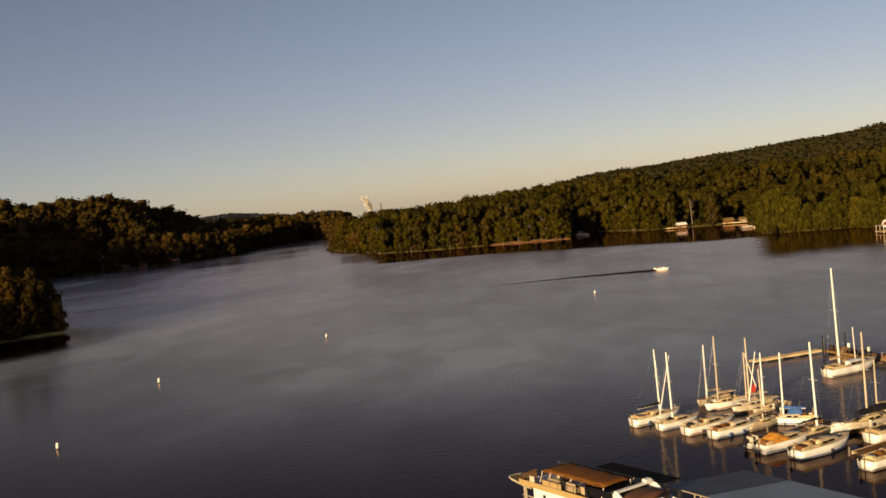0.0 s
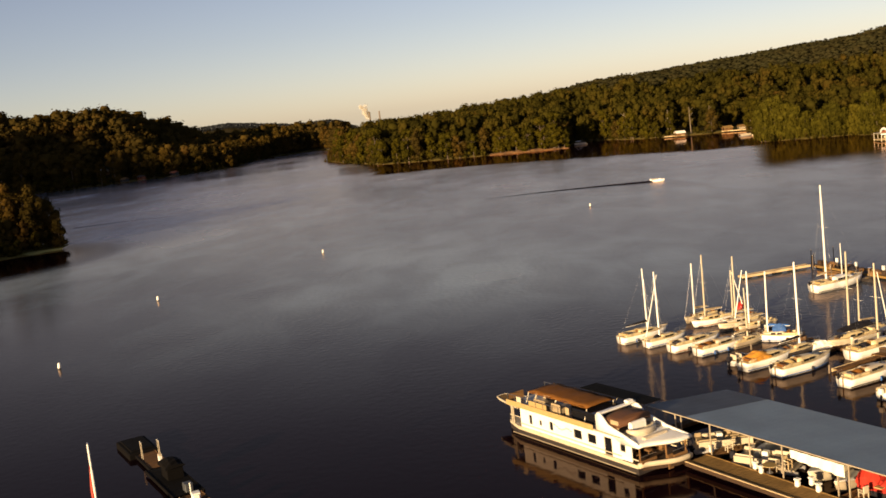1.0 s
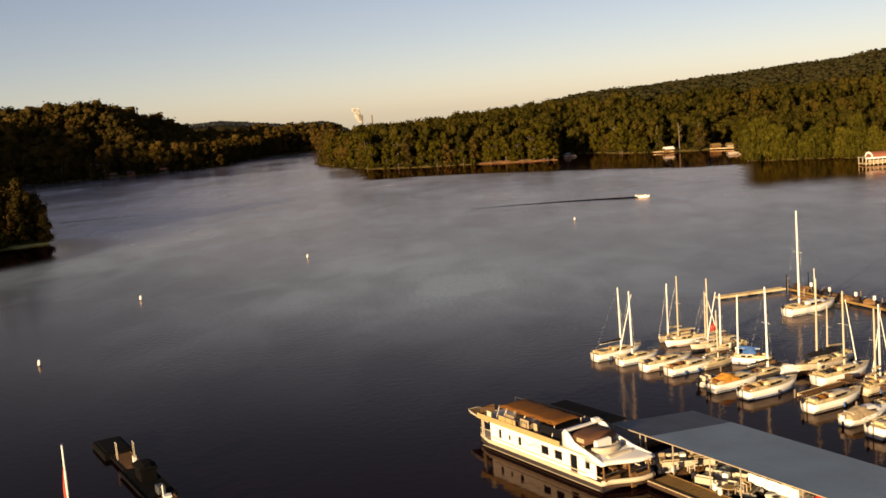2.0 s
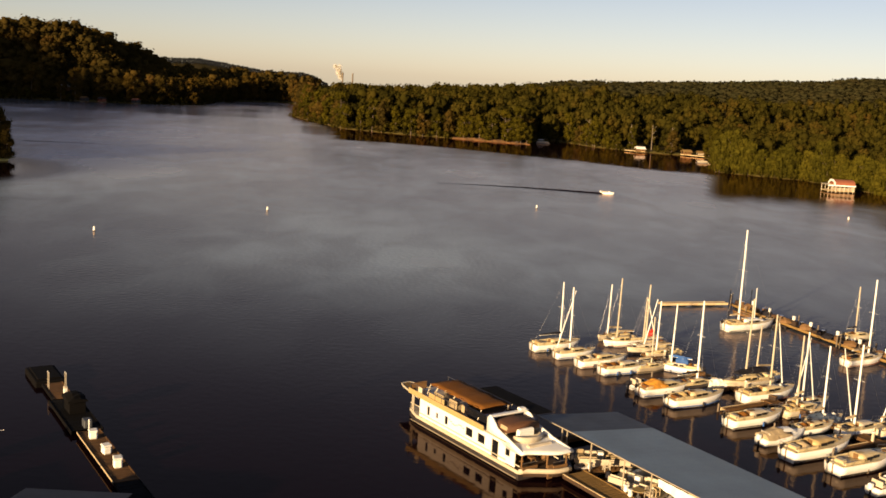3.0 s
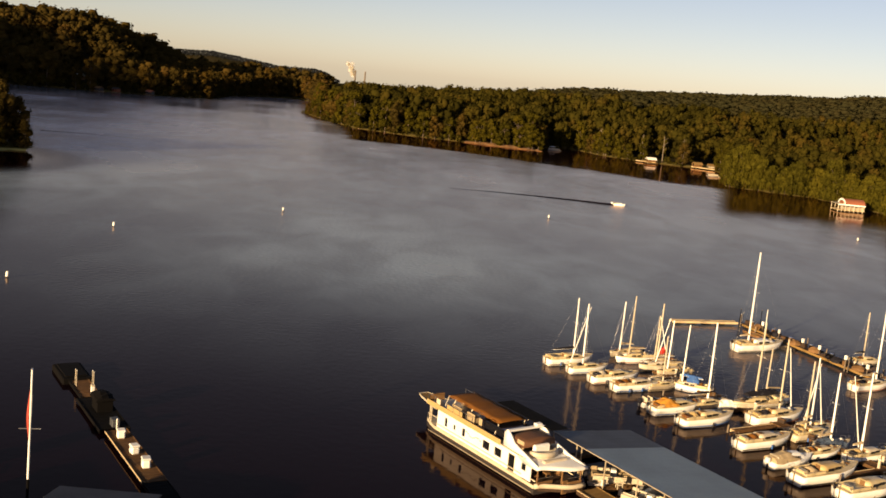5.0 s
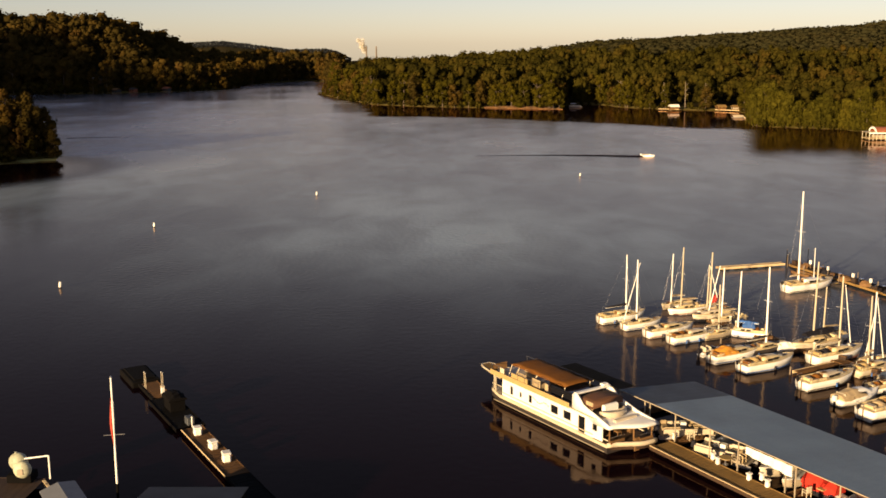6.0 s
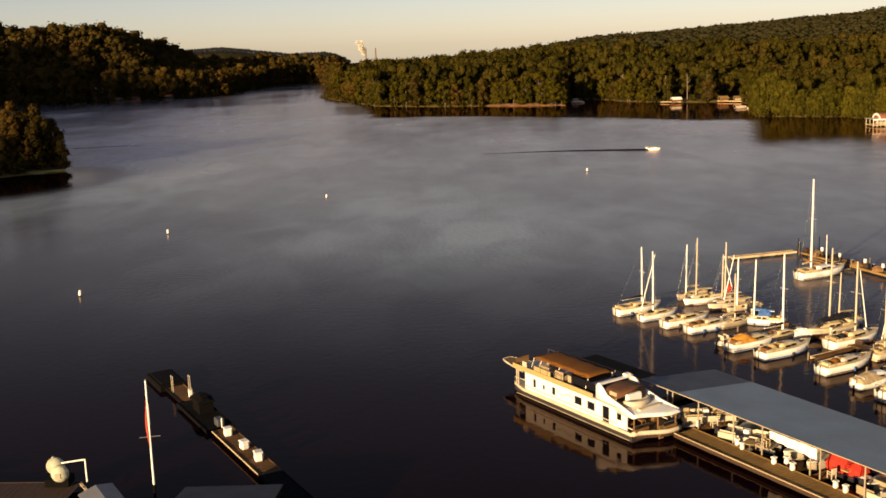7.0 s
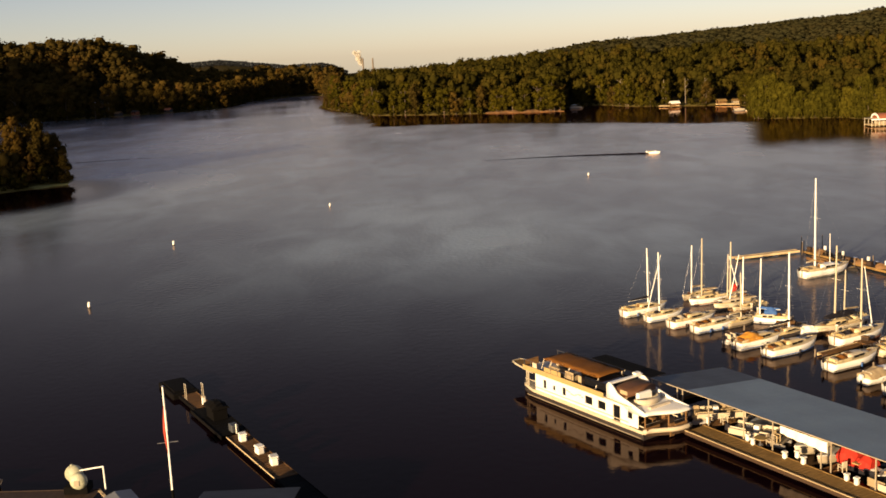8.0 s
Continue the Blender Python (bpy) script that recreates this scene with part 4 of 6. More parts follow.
def tent(parent, name, x0, x1, half, z0, z1, material, label=""):
    """A canvas cover draped over a cockpit."""
    rr = []
    for s in np.linspace(0, 1, 9):
        k = 0.55 + 0.45 * math.sin(math.pi * s)
        x = x0 + (x1 - x0) * s
        rr.append([(x, half, z0), (x, half * 0.9, z0 + (z1 - z0) * 0.55 * k), (x, half * 0.35, z0 + (z1 - z0) * k), (x, -half * 0.35, z0 + (z1 - z0) * k), (x, -half * 0.9, z0 + (z1 - z0) * 0.55 * k), (x, -half, z0)])
    bm = loft(B(), rr)
    for v in bm.verts:
        v.co += noise.noise_vector(v.co * 2.3) * 0.12
    return part(name, bm, material, parent, label)


def runabout(x, y, heading, L, label, cover=None, hull=None, group="moored motor boats", arch=False, m=None):
    """An open or covered motor boat, stern at the origin."""
    t = thing("motor_boat", m or pose(x, y, 0, 0, 0, heading), label, "motor boat", group)
    beam, free, rise = 0.36 * L if L < 6.5 else 0.33 * L, 0.09 * L + 0.15, 0.05 * L
    rings = hull_rings(L, beam, free, rise, deep=0.35)
    smooth(part("hull", loft(B(), rings), hull or GELCOAT, t))
    part("deck", loft(B(), deck_rings(rings[5:], 0.06, 0.08)), GELCOAT, t)
    part("cockpit_floor", box(B(), 0.05 * L, 0.45 * L, -beam * 0.34, beam * 0.34, free - 0.02, free + 0.05, 0.02), TEAK, t)
    part("windscreen", box(B(), 0.44 * L, 0.5 * L, -beam * 0.34, beam * 0.34, free + 0.02, free + 0.5, 0.03), GLASS, t)
    for k in (0.12, 0.3):
        seat = part("seat", box(B(), k * L, k * L + 0.5, -beam * 0.3, beam * 0.3, free, free + 0.3, 0.06), CREAM, t)
        part("seat_back", box(B(), k * L - 0.12, k * L + 0.02, -beam * 0.3, beam * 0.3, free + 0.02, free + 0.7, 0.05), CREAM, seat)
    motor = part("outboard_motor", box(B(), -0.5, -0.02, -0.24, 0.24, free - 0.1, free + 0.55, 0.09), CANVAS_DARK if not arch else GELCOAT, t)
    part("shaft", box(B(), -0.35, -0.15, -0.07, 0.07, -0.3, free - 0.05, 0.02), CANVAS_DARK, motor)
    if arch:
        cab = smooth(part("cabin", rounded_cabin(0.38 * L, 0.8 * L, beam * 0.72, beam * 0.4, free, 0.12 * L), GELCOAT, t))
        for side in (1, -1):
            part("window", box(B(), 0.44 * L, 0.58 * L, side * beam * 0.345 - 0.03, side * beam * 0.345 + 0.03, free + 0.3, free + 0.55, 0.02), GLASS, cab)
    if cover:
        tent(t, "canvas_cover", 0.04 * L, 0.62 * L, beam * 0.45, free - 0.02, free + 0.95, cover)
    return t


def pontoon_boat(m, label, canopy=None, seats=None, L=6.6, W=2.4):
    """A flat pontoon boat with a railed deck."""
    t = thing("pontoon_boat", m, label, "pontoon boat", "pontoon boats")
    for y in (-W * 0.36, W * 0.36):
        smooth(part("pontoon", tube(B(), (0, y, 0.1), (L, y, 0.1), 0.3, 12, 0.22), CONCRETE, t))
    part("deck", box(B(), 0.1, L - 0.2, -W / 2, W / 2, 0.42, 0.52, 0.02), TAN_HULL, t)
    for y in (-W / 2 + 0.03, W / 2 - 0.03):
        fence = part("side_fence", box(B(), 0.4, L - 1.0, y - 0.02, y + 0.02, 0.55, 1.15, 0.01), CREAM, t)
        part("top_rail", tube(B(), (0.4, y, 1.2), (L - 1.0, y, 1.2), 0.03, 6), STEEL, fence)
    for k, (x0, x1, y0, y1) in enumerate(((0.5, 2.2, -W / 2 + 0.1, -W / 2 + 0.75), (0.5, 1.2, -0.3, W / 2 - 0.1), (3.4, 5.2, W / 2 - 0.75, W / 2 - 0.1), (3.6, 5.2, -W / 2 + 0.1, -W / 2 + 0.7))):
        s = part("seat", box(B(), x0, x1, y0, y1, 0.55, 0.98, 0.07), seats or CREAM, t)
        part("backrest", box(B(), x0, x1, (y0 if y0 < -0.4 else y1 - 0.14), (y0 + 0.14 if y0 < -0.4 else y1), 0.9, 1.35, 0.06), seats or CREAM, s)
    con = part("console", box(B(), 2.5, 3.1, 0.1, 0.8, 0.55, 1.4, 0.07), GELCOAT, t)
    part("steering_wheel", tube(B(), (2.44, 0.45, 1.25), (2.49, 0.45, 1.27), 0.19, 12), DARK_HULL, con)
    if canopy:
        tent(t, "canopy", 1.0, 4.6, W / 2, 2.25, 2.5, canopy)
        for x in (1.1, 4.4):
            for y in (-W / 2 + 0.05, W / 2 - 0.05):
                part("canopy_pole", tube(B(), (x, y, 0.5), (x, y, 2.3), 0.025, 6), STEEL, t)
    part("outboard_motor", box(B(), -0.45, 0.05, -0.25, 0.25, 0.3, 1.15, 0.1), CANVAS_DARK, t)
    return t


WHITE_SLOOP = "white fibreglass sailboat with a bare mast, moored at the dock"
NO_MAST = "white cabin sailboat with its mast taken down"


def row(x, y, heading, L, mx=None, **kw):
    """A sailboat whose mast stands at easting mx."""
    mast = None if mx is None else min(max((mx - x) / math.cos(radians(heading)), 0.3 * L), 0.72 * L)
    kw.setdefault("roof", (IVORY, CREAM, IVORY)[int(x * 7 + y * 3) % 3])
    kw.setdefault("label", WHITE_SLOOP if mast else NO_MAST)
    return sailboat(x, y, heading, L, mast=mast, **kw)


row(27.0, 147.7, 26.6, 7.9, 31.2, top=9.9, cover=CANVAS_DARK, label="white sailboat with a dark boom cover and bare mast")
row(29.9, 144.3, 26.9, 6.6, 32.0, top=10.1, cover=CANVAS_TAN, spar=((0.3, 1.5), (2.7, 9.6), 0.2))
row(32.5, 140.4, 27.2, 8.0)
row(35.2, 137.3, 27.5, 7.9, label="white sailboat with a sloping cabin and lowered mast")
row(40.2, 139.2, 27.5, 5.4, 42.6, top=7.6, hull=TAN_HULL, label="small tan sailboat with a short mast")
runabout(37.9, 131.4, 27.9, 4.8, "small white open motor boat with an outboard")
b = row(38.6, 128.6, 28.1, 8.3, label="white sailboat with an orange canvas cover over its cockpit")
tent(b, "cockpit_cover", 1.0, 3.9, 1.05, 1.0, 1.95, CANVAS_ORANGE, "bright orange canvas cover")
row(43.5, 131.3, 28.1, 7.2, 47.0, top=11.7, cover=CANVAS_DARK, hull=DARK_HULL, label="dark-hulled sailboat with a tall white mast")
row(41.4, 124.7, 28.4, 8.6, label="long low white sailboat without mast, bow to the dock")
row(46.8, 118.2, 29.0, 8.5, label="white cabin sailboat with raised bow and no mast")
runabout(48.8, 112.7, 29.4, 6.8, "white cabin cruiser with a tan canvas cover", arch=True, cover=CANVAS_TAN)
row(50.2, 108.4, 29.7, 9.9, label="big white sailboat with a tan deck and its mast down", roof=DECK_SAND)
row(53.9, 105.0, 30.0, 9.5)
runabout(55.8, 100.0, 30.4, 6.5, "white cabin cruiser moored stern out", arch=True)
row(44.3, 155.3, -153.4, 6.9, 40.1, top=10.3, cover=CANVAS_TAN)
row(42.9, 158.0, -153.6, 5.7, 38.6, top=8.7, hull=TAN_HULL, label="small tan sailboat with a thin mast")
row(47.5, 154.1, -153.2, 5.7, 43.2, top=7.8, spar=((2.2, 1.6), (3.9, 7.6), 0.4), sail=(3.0, 1.6, CANVAS_RED), label="white sailboat with a bunched red sail at its mast")
row(47.4, 151.8, -153.0, 7.2, 43.6, top=10.2, hull=CREAM, spar=((4.6, 1.2), (2.6, 8.0), 0.2))
row(48.7, 149.3, -152.8, 6.2, 44.5, top=8.4, hull=TAN_HULL)
tent(row(49.6, 139.9, 161.2, 6.1, 45.5, top=9.3, cover=CANVAS_BLUE, label="white sailboat with a bright blue boom cover"), "bunched_cover", 2.0, 3.7, 0.5, 1.3, 2.25, CANVAS_BLUE, "bright blue bunched cover")
tent(row(58.1, 137.4, -151.8, 8.3, 53.9, top=11.9, cover=CANVAS_DARK, label="cream sailboat with a long black boom cover", hull=CREAM), "boom_tent", 1.0, 6.4, 0.55, 1.9, 2.6, CANVAS_DARK, "black canvas boom tent")
runabout(48.4, 133.1, 17.4, 4.0, "small covered white dinghy beside the walkway", cover=CANVAS_WHITE)
row(51.4, 128.3, 28.5, 9.0, 55.7, top=11.0, spar=((7.6, 1.6), (5.4, 9.8), 0.5), label="large white sailboat with wheel cockpit and tall mast")
row(59.9, 140.0, -151.9, 6.4, 56.3, top=7.8)
row(54.9, 123.1, 29.0, 7.2, 56.9, top=10.0, hull=CREAM, spar=((5.6, 1.5), (3.3, 9.2), 0.4))
row(56.9, 126.1, 28.8, 6.5, 58.2, top=9.8, spar=((1.0, 1.5), (2.3, 9.0), 0.3))
row(53.8, 116.4, 29.3, 6.5, label="white sailboat with a dark blue tarp thrown over it", cover=CANVAS_BLUE)
tent(row(56.4, 119.5, 29.2, 6.1, 58.8, top=9.7, label="sailboat under a slate blue tarp, mast up"), "tarp", 0.6, 4.6, 1.0, 0.8, 1.5, CANVAS_SLATE, "slate blue tarp")
row(59.4, 116.8, 29.5, 7.4, 61.0, top=10.8, spar=((2.2, 1.6), (-1.0, 10.6), 0.4), label="white sailboat with crossed spars and a tall mast")
row(63.9, 117.8, 29.6, 7.3, 67.2, top=10.2, hull=CREAM, spar=((1.2, 1.5), (4.0, 9.6), 0.3))
row(64.5, 113.2, 29.9, 6.9, 67.2, top=8.5)
sailboat(60.3, 166.8, 25.2, 10.0, "large white ketch with two masts, moored at the far dock", mast=2.72, top=16.6, cover=CANVAS_TAN, mizzen=(6.1, 6.9))
row(79.0, 164.7, 22.1, 6.2, 81.2, top=8.8, cover=CANVAS_DARK, hull=CREAM)
row(72.7, 148.7, 28.0, 7.9, 77.1, top=12.6)
row(82.7, 151.5, 28.1, 6.1, hull=CREAM)

# boats under the roof
pontoon_boat(MA @ pose(-2.93, 3.6, 0, 0, 0, 60), "pontoon boat with tan seats and a small table under the roof", seats=CANVAS_TAN)
pontoon_boat(MA @ pose(2.21, 4.04, 0, 0, 0, 20), "open cream pontoon boat with beige seats under the roof", L=6.2)
runabout(0, 0, 0, 6.4, "cream runabout with beige seats under the roof", hull=CREAM, group="boats under the roof", m=MA @ pose(2.61, 11.38, 0, 0, 0, -80))
runabout(0, 0, 0, 7.0, "cream motor boat in a covered slip", hull=CREAM, cover=CANVAS_TAN, group="boats under the roof", m=MA @ pose(10.02, 11.59, 0, 0, 0, -88))
runabout(0, 0, 0, 6.6, "tan motor boat in a covered slip", hull=TAN_HULL, group="boats under the roof", m=MA @ pose(12.87, 11.03, 0, 0, 0, -88))
pontoon_boat(MA @ pose(24.38, 4.52, 0, 0, 0, 180), "pontoon boat with tan seats under the dock roof", seats=CANVAS_TAN, L=5.0, W=2.6)
runabout(0, 0, 0, 7.2, "dark motor boat with a brown canvas cover in a covered slip", cover=CANVAS_RUST, hull=DARK_HULL, group="boats under the roof", m=MA @ pose(19.37, 12.05, 0, 0, 0, -90))
runabout(0, 0, 0, 7.4, "dark motor boat in a covered slip", hull=DARK_HULL, cover=CANVAS_DARK, group="boats under the roof", m=MA @ pose(24.39, 9.88, 0, 0, 0, -90))
rt = runabout(0, 0, 0, 4.8, "small motor boat under bright red canvas covers", hull=CANVAS_DARK, cover=CANVAS_RED, group="boats under the roof", m=MA @ pose(14.03, 6.27, 0, 0, 0, 4))
tent(rt, "red_tarp", 0.1, 2.1, 0.85, 0.9, 2.35, CANVAS_RED, "bright red tarp")
tent(rt, "red_tarp", 2.3, 3.6, 0.8, 0.9, 1.9, CANVAS_RED, "bright red tarp")
part("folding_table", box(B(), 2.0, 2.7, -1.2, -0.7, 1.1, 1.2, 0.01), DECK_SAND, rt)


# ---- houseboat ----
HB = pose(17.28, 108.97, 0, 0, 0, 123.8) @ Matrix.Diagonal((1.076, 0.94, 1.01, 1))
hb = thing("houseboat", HB, "long white houseboat with cream deck edge and brown canopy", "houseboat")
HL, HW = 9.6, 2.8                        # half length and half width; bow along +x, port along +y


def hrect(bm, x0, x1, y0, y1, z0, z1, bevel=0.02):
    return box(bm, x0, x1, y0, y1, z0, z1, bevel)


def hpart(name, x0, x1, y0, y1, z0, z1, material, parent=None, label="", bevel=0.02):
    return part(name, hrect(B(), x0, x1, y0, y1, z0, z1, bevel), material, parent or hb, label)


rings = []
for s in np.linspace(-HL, HL, 17):
    e = float(ease(np.array((s - 7.4) / 2.2))) * 0.3
    w = HW * (1 - e)
    rings.append([(s, w, 0.68), (s, w * 0.99, 0.05), (s, w * 0.85, -0.45), (s, -w * 0.85, -0.45), (s, -w * 0.99, 0.05), (s, -w, 0.68)])
part("hull", loft(B(), rings), DARK_HULL, hb, "dark brown hull bottom")
rings = [[(r[0][0], r[0][1] * 1.01, 0.98), (r[0][0], r[0][1] * 1.012, 0.64), (r[0][0], -r[0][1] * 1.012, 0.64), (r[0][0], -r[0][1] * 1.01, 0.98)] for r in rings]
part("main_deck", loft(B(), rings), CREAM, hb, "cream main deck edge")
for side in (1, -1):
    hpart("rub_rail", -9.3, 8.2, side * 2.84 - 0.04, side * 2.84 + 0.04, 0.12, 0.2, TAN_HULL, bevel=0.01)
# cabin walls with window openings
Z0, Z1 = 0.98, 3.05
CX0, CX1 = -8.8, 6.9
opens = [(-8.0, -7.45, 1.85, 2.45), (-6.3, -5.4, 1.04, 2.7), (-4.2, -3.2, 1.7, 2.5), (-2.25, -1.25, 1.7, 2.5), (1.9, 2.3, 1.65, 2.45), (3.6, 3.85, 1.8, 2.25), (5.1, 5.45, 1.6, 2.5)]
YW = 2.6
for side in (1, -1):
    bm = B()
    y0, y1 = (YW - 0.05, YW + 0.05) if side > 0 else (-YW - 0.05, -YW + 0.05)
    edge = CX0 if side > 0 else -7.55
    holes = [o for o in opens if o[0] > edge]
    for x0, x1, z0, z1 in holes:
        box(bm, edge, x0, y0, y1, Z0, Z1)
        box(bm, x0, x1, y0, y1, Z0, z0)
        box(bm, x0, x1, y0, y1, z1, Z1)
        edge = x1
    box(bm, edge, CX1, y0, y1, Z0, Z1)
    wall = part("cabin_wall", bm, GELCOAT, hb, "white cabin side")
    for x0, x1, z0, z1 in holes:
        kind_name = "door" if z0 < 1.2 else "window"
        win = hpart(kind_name, x0 - 0.01, x1 + 0.01, y0 + 0.02, y1 - 0.03, z0 - 0.01, z1 + 0.01, GLASS, wall, bevel=0.0)
        fr = B()
        ya, yb = (y1 - 0.01, y1 + 0.025) if side > 0 else (y0 - 0.025, y0 + 0.01)
        for a0, a1, b0, b1 in ((x0 - 0.05, x1 + 0.05, z1, z1 + 0.05), (x0 - 0.05, x1 + 0.05, z0 - 0.05, z0), (x0 - 0.05, x0, z0, z1), (x1, x1 + 0.05, z0, z1)):
            box(fr, a0, a1, ya, yb, b0, b1, 0.005)
        part("frame", fr, STEEL if kind_name == "window" else TAN_HULL, win)
    hpart("wall_ledge", -7.5, CX1, min(side * (YW + 0.05), side * (YW + 0.14)), max(side * (YW + 0.05), side * (YW + 0.14)), 1.28, 1.38, CREAM, wall)
# near-black end walls: the dim porches are put into their colour
for x, nm in ((-7.6, "stern_wall"), (CX1, "front_wall")):
    w = hpart(nm, x - 0.05, x + 0.05, -YW + 0.05, YW - 0.05, Z0, Z1, DARK_TIMBER_SHADE, bevel=0.0)
    s = 1 if x > 0 else -1
    for y in (-1.6, 0.0, 1.6):
        hpart("glass_door" if y == 0 else "window", x + s * 0.05 - 0.012, x + s * 0.05 + 0.02, y - 0.65, y + 0.65, Z0 + (0.06 if y == 0 else 0.6), 2.7, GLASS, w, bevel=0.01)
# a wavy stripe on the side, drawn as plain bars
for k in range(8):
    hpart("side_stripe", -0.9 + k * 0.34, -0.62 + k * 0.34, YW + 0.052, YW + 0.064, 2.12 + 0.16 * math.sin(k * 1.1), 2.20 + 0.16 * math.sin(k * 1.1), TEAK, bevel=0.0)
# porches
for x0, x1, n in ((7.0, 9.1, 6),):
    for side in (1, -1):
        yy = side * 2.3
        hpart("porch_rail", x0, x1, yy - 0.03, yy + 0.03, 1.72, 1.8, CREAM, bevel=0.01)
        for k in range(n):
            xx = x0 + (x1 - x0) * k / (n - 1)
            hpart("baluster", xx - 0.02, xx + 0.02, yy - 0.02, yy + 0.02, 0.98, 1.72, STEEL, bevel=0.0)


def stern_edge(y):
    """The stern deck runs further aft on the starboard side, its port corner cut back."""
    return -9.75 - 1.45 * float(ease(np.array((2.75 - y) / 4.2)))


for y0, y1 in ((-2.6, -0.7), (0.5, 2.5)):
    xe = (stern_edge(y0) + stern_edge(y1)) / 2 + 0.35
    hpart("stern_gate", xe - 0.04, xe + 0.04, y0, y1, 1.02, 1.36, TEAK, label="dark timber stern rail panel", bevel=0.01)
    hpart("gate_rail", xe - 0.03, xe + 0.03, y0, y1, 1.70, 1.76, STEEL, bevel=0.0)
for x, y in ((-9.5, 2.35), (-10.4, -0.2), (-10.75, -2.45), (8.3, 2.45), (8.3, -2.45), (9.0, 2.1), (9.0, -2.1)):
    hpart("deck_post", x - 0.06, x + 0.06, y - 0.06, y + 0.06, 0.98, 2.58 if x < 0 else 3.05, TEAK if x < 0 else CREAM, bevel=0.01)
for x, y, mt, lab in ((-8.2, 1.5, TEAK, "brown deck chair"), (-8.2, -0.2, TEAK, "brown deck chair")):
    ch = hpart("deck_chair", x - 0.35, x + 0.35, y - 0.35, y + 0.35, 1.25, 1.45, mt, label=lab, bevel=0.06)
    hpart("chair_back", x + 0.25, x + 0.37, y - 0.35, y + 0.35, 1.4, 2.0, mt, ch, bevel=0.04)
    for a in (-0.3, 0.3):
        for c in (-0.3, 0.3):
            hpart("chair_leg", x + a - 0.03, x + a + 0.03, y + c - 0.03, y + c + 0.03, 0.98, 1.28, mt, ch, bevel=0.0)
ys_aft = np.linspace(-2.8, 2.8, 11)
bump = B()
loft(bump, [[(stern_edge(y) + 0.22, y, 0.66), (stern_edge(y) - 0.04, y, 0.70), (stern_edge(y) - 0.08, y, 0.92), (stern_edge(y) - 0.02, y, 1.12), (stern_edge(y) + 0.2, y, 1.14)] for y in ys_aft])
smooth(part("stern_bumper", bump, CREAM, hb, "thick cream stern rail"))
# porch floor darkened: shade under the stern roof is in its colour
aft = B()
loft(aft, [[(stern_edge(y) + 0.2, y, 0.30), (stern_edge(y) + 0.2, y, 1.012), (-7.66, y, 1.012), (-7.66, y, 0.985), (-9.5, y, 0.985), (-9.5, y, 0.30)] for y in ys_aft * 0.99])
part("porch_floor", aft, DEEP_PLANK, hb, "dark boards of the stern porch, shade put into their colour")
hpart("swim_ladder", -10.72, -10.62, -0.75, -0.05, 0.1, 1.5, TEAK, bevel=0.02)
for side in (1, -1):
    hpart("deck_rail", -9.55, -8.85, side * 2.62 - 0.03, side * 2.62 + 0.03, 1.3, 1.42, CREAM, bevel=0.01)
hpart("cooler", -8.7, -7.9, -2.2, -1.5, 0.98, 1.6, TEAK, bevel=0.06)
# upper deck with a cream lip and the long platform over the bow
hpart("upper_deck", -8.1, 8.9, -2.78, 2.78, 3.05, 3.2, TAN_HULL, bevel=0.03)
for side in (1, -1):
    hpart("deck_lip", -4.1, 8.9, side * 2.8 - 0.05, side * 2.8 + 0.05, 3.02, 3.6, DECK_SAND, label="cream upper deck side panel", bevel=0.03)
prow = B()
loft(prow, [[(x, w, 2.36), (x, w, 2.52), (x, -w, 2.52), (x, -w, 2.36)] for x, w in ((8.3, 1.75), (10.6, 1.35), (12.4, 0.95), (13.2, 0.6))])
pl = part("bow_platform", prow, PLANK, hb, "brown platform jutting over the bow")
for side in (1, -1):
    pb = B()
    loft(pb, [[(x, side * w, 2.34), (x, side * w, 2.56), (x, side * (w - 0.1), 2.56), (x, side * (w - 0.1), 2.34)] for x, w in ((8.3, 1.83), (10.6, 1.43), (12.4, 1.02), (13.3, 0.62))])
    part("platform_rim", pb, CREAM, pl)
hpart("platform_nose", 13.2, 13.32, -0.62, 0.62, 2.34, 2.56, CREAM, pl)
# railings with canvas on the upper deck
for x in np.linspace(0.8, 8.7, 8):
    for side in (1, -1):
        hpart("rail_post", x - 0.025, x + 0.025, side * 2.72 - 0.025, side * 2.72 + 0.025, 3.55, 4.2, STEEL, bevel=0.0)
for side in (1, -1):
    part("top_rail", tube(B(), (0.6, side * 2.72, 4.22), (8.8, side * 2.72, 4.22), 0.03, 6), STEEL, hb)
hpart("rail_canvas", 2.6, 5.4, 2.66, 2.7, 3.55, 4.1, DECK_SAND, label="tan canvas laced to the rail", bevel=0.01)
hpart("rail_canvas", 6.6, 7.3, 2.66, 2.7, 3.55, 4.15, CREAM, bevel=0.01)
hpart("rail_canvas", 8.72, 8.78, 0.4, 2.6, 3.3, 4.1, TEAK, bevel=0.01)
# canopy
rr = []
for x in np.linspace(-2.3, 6.6, 14):
    sag = 0.05 * math.sin((x - 0.3) * 2.6)
    ends = 0.1 * ease(np.array((x - 5.4) / 1.2)) + 0.06 * ease(np.array((-1.4 - x) / 0.9))
    top_line = [(x, y, 4.66 + 0.12 * math.cos((y + 0.3) / 2.0 * 1.4) + sag - float(ends)) for y in np.linspace(-2.25, 1.6, 7)]
    rr.append(top_line + [(a, b, c - 0.05) for a, b, c in reversed(top_line)])
can = smooth(part("canopy", loft(B(), rr), CANVAS_BROWN, hb, "rust-brown canvas canopy"))
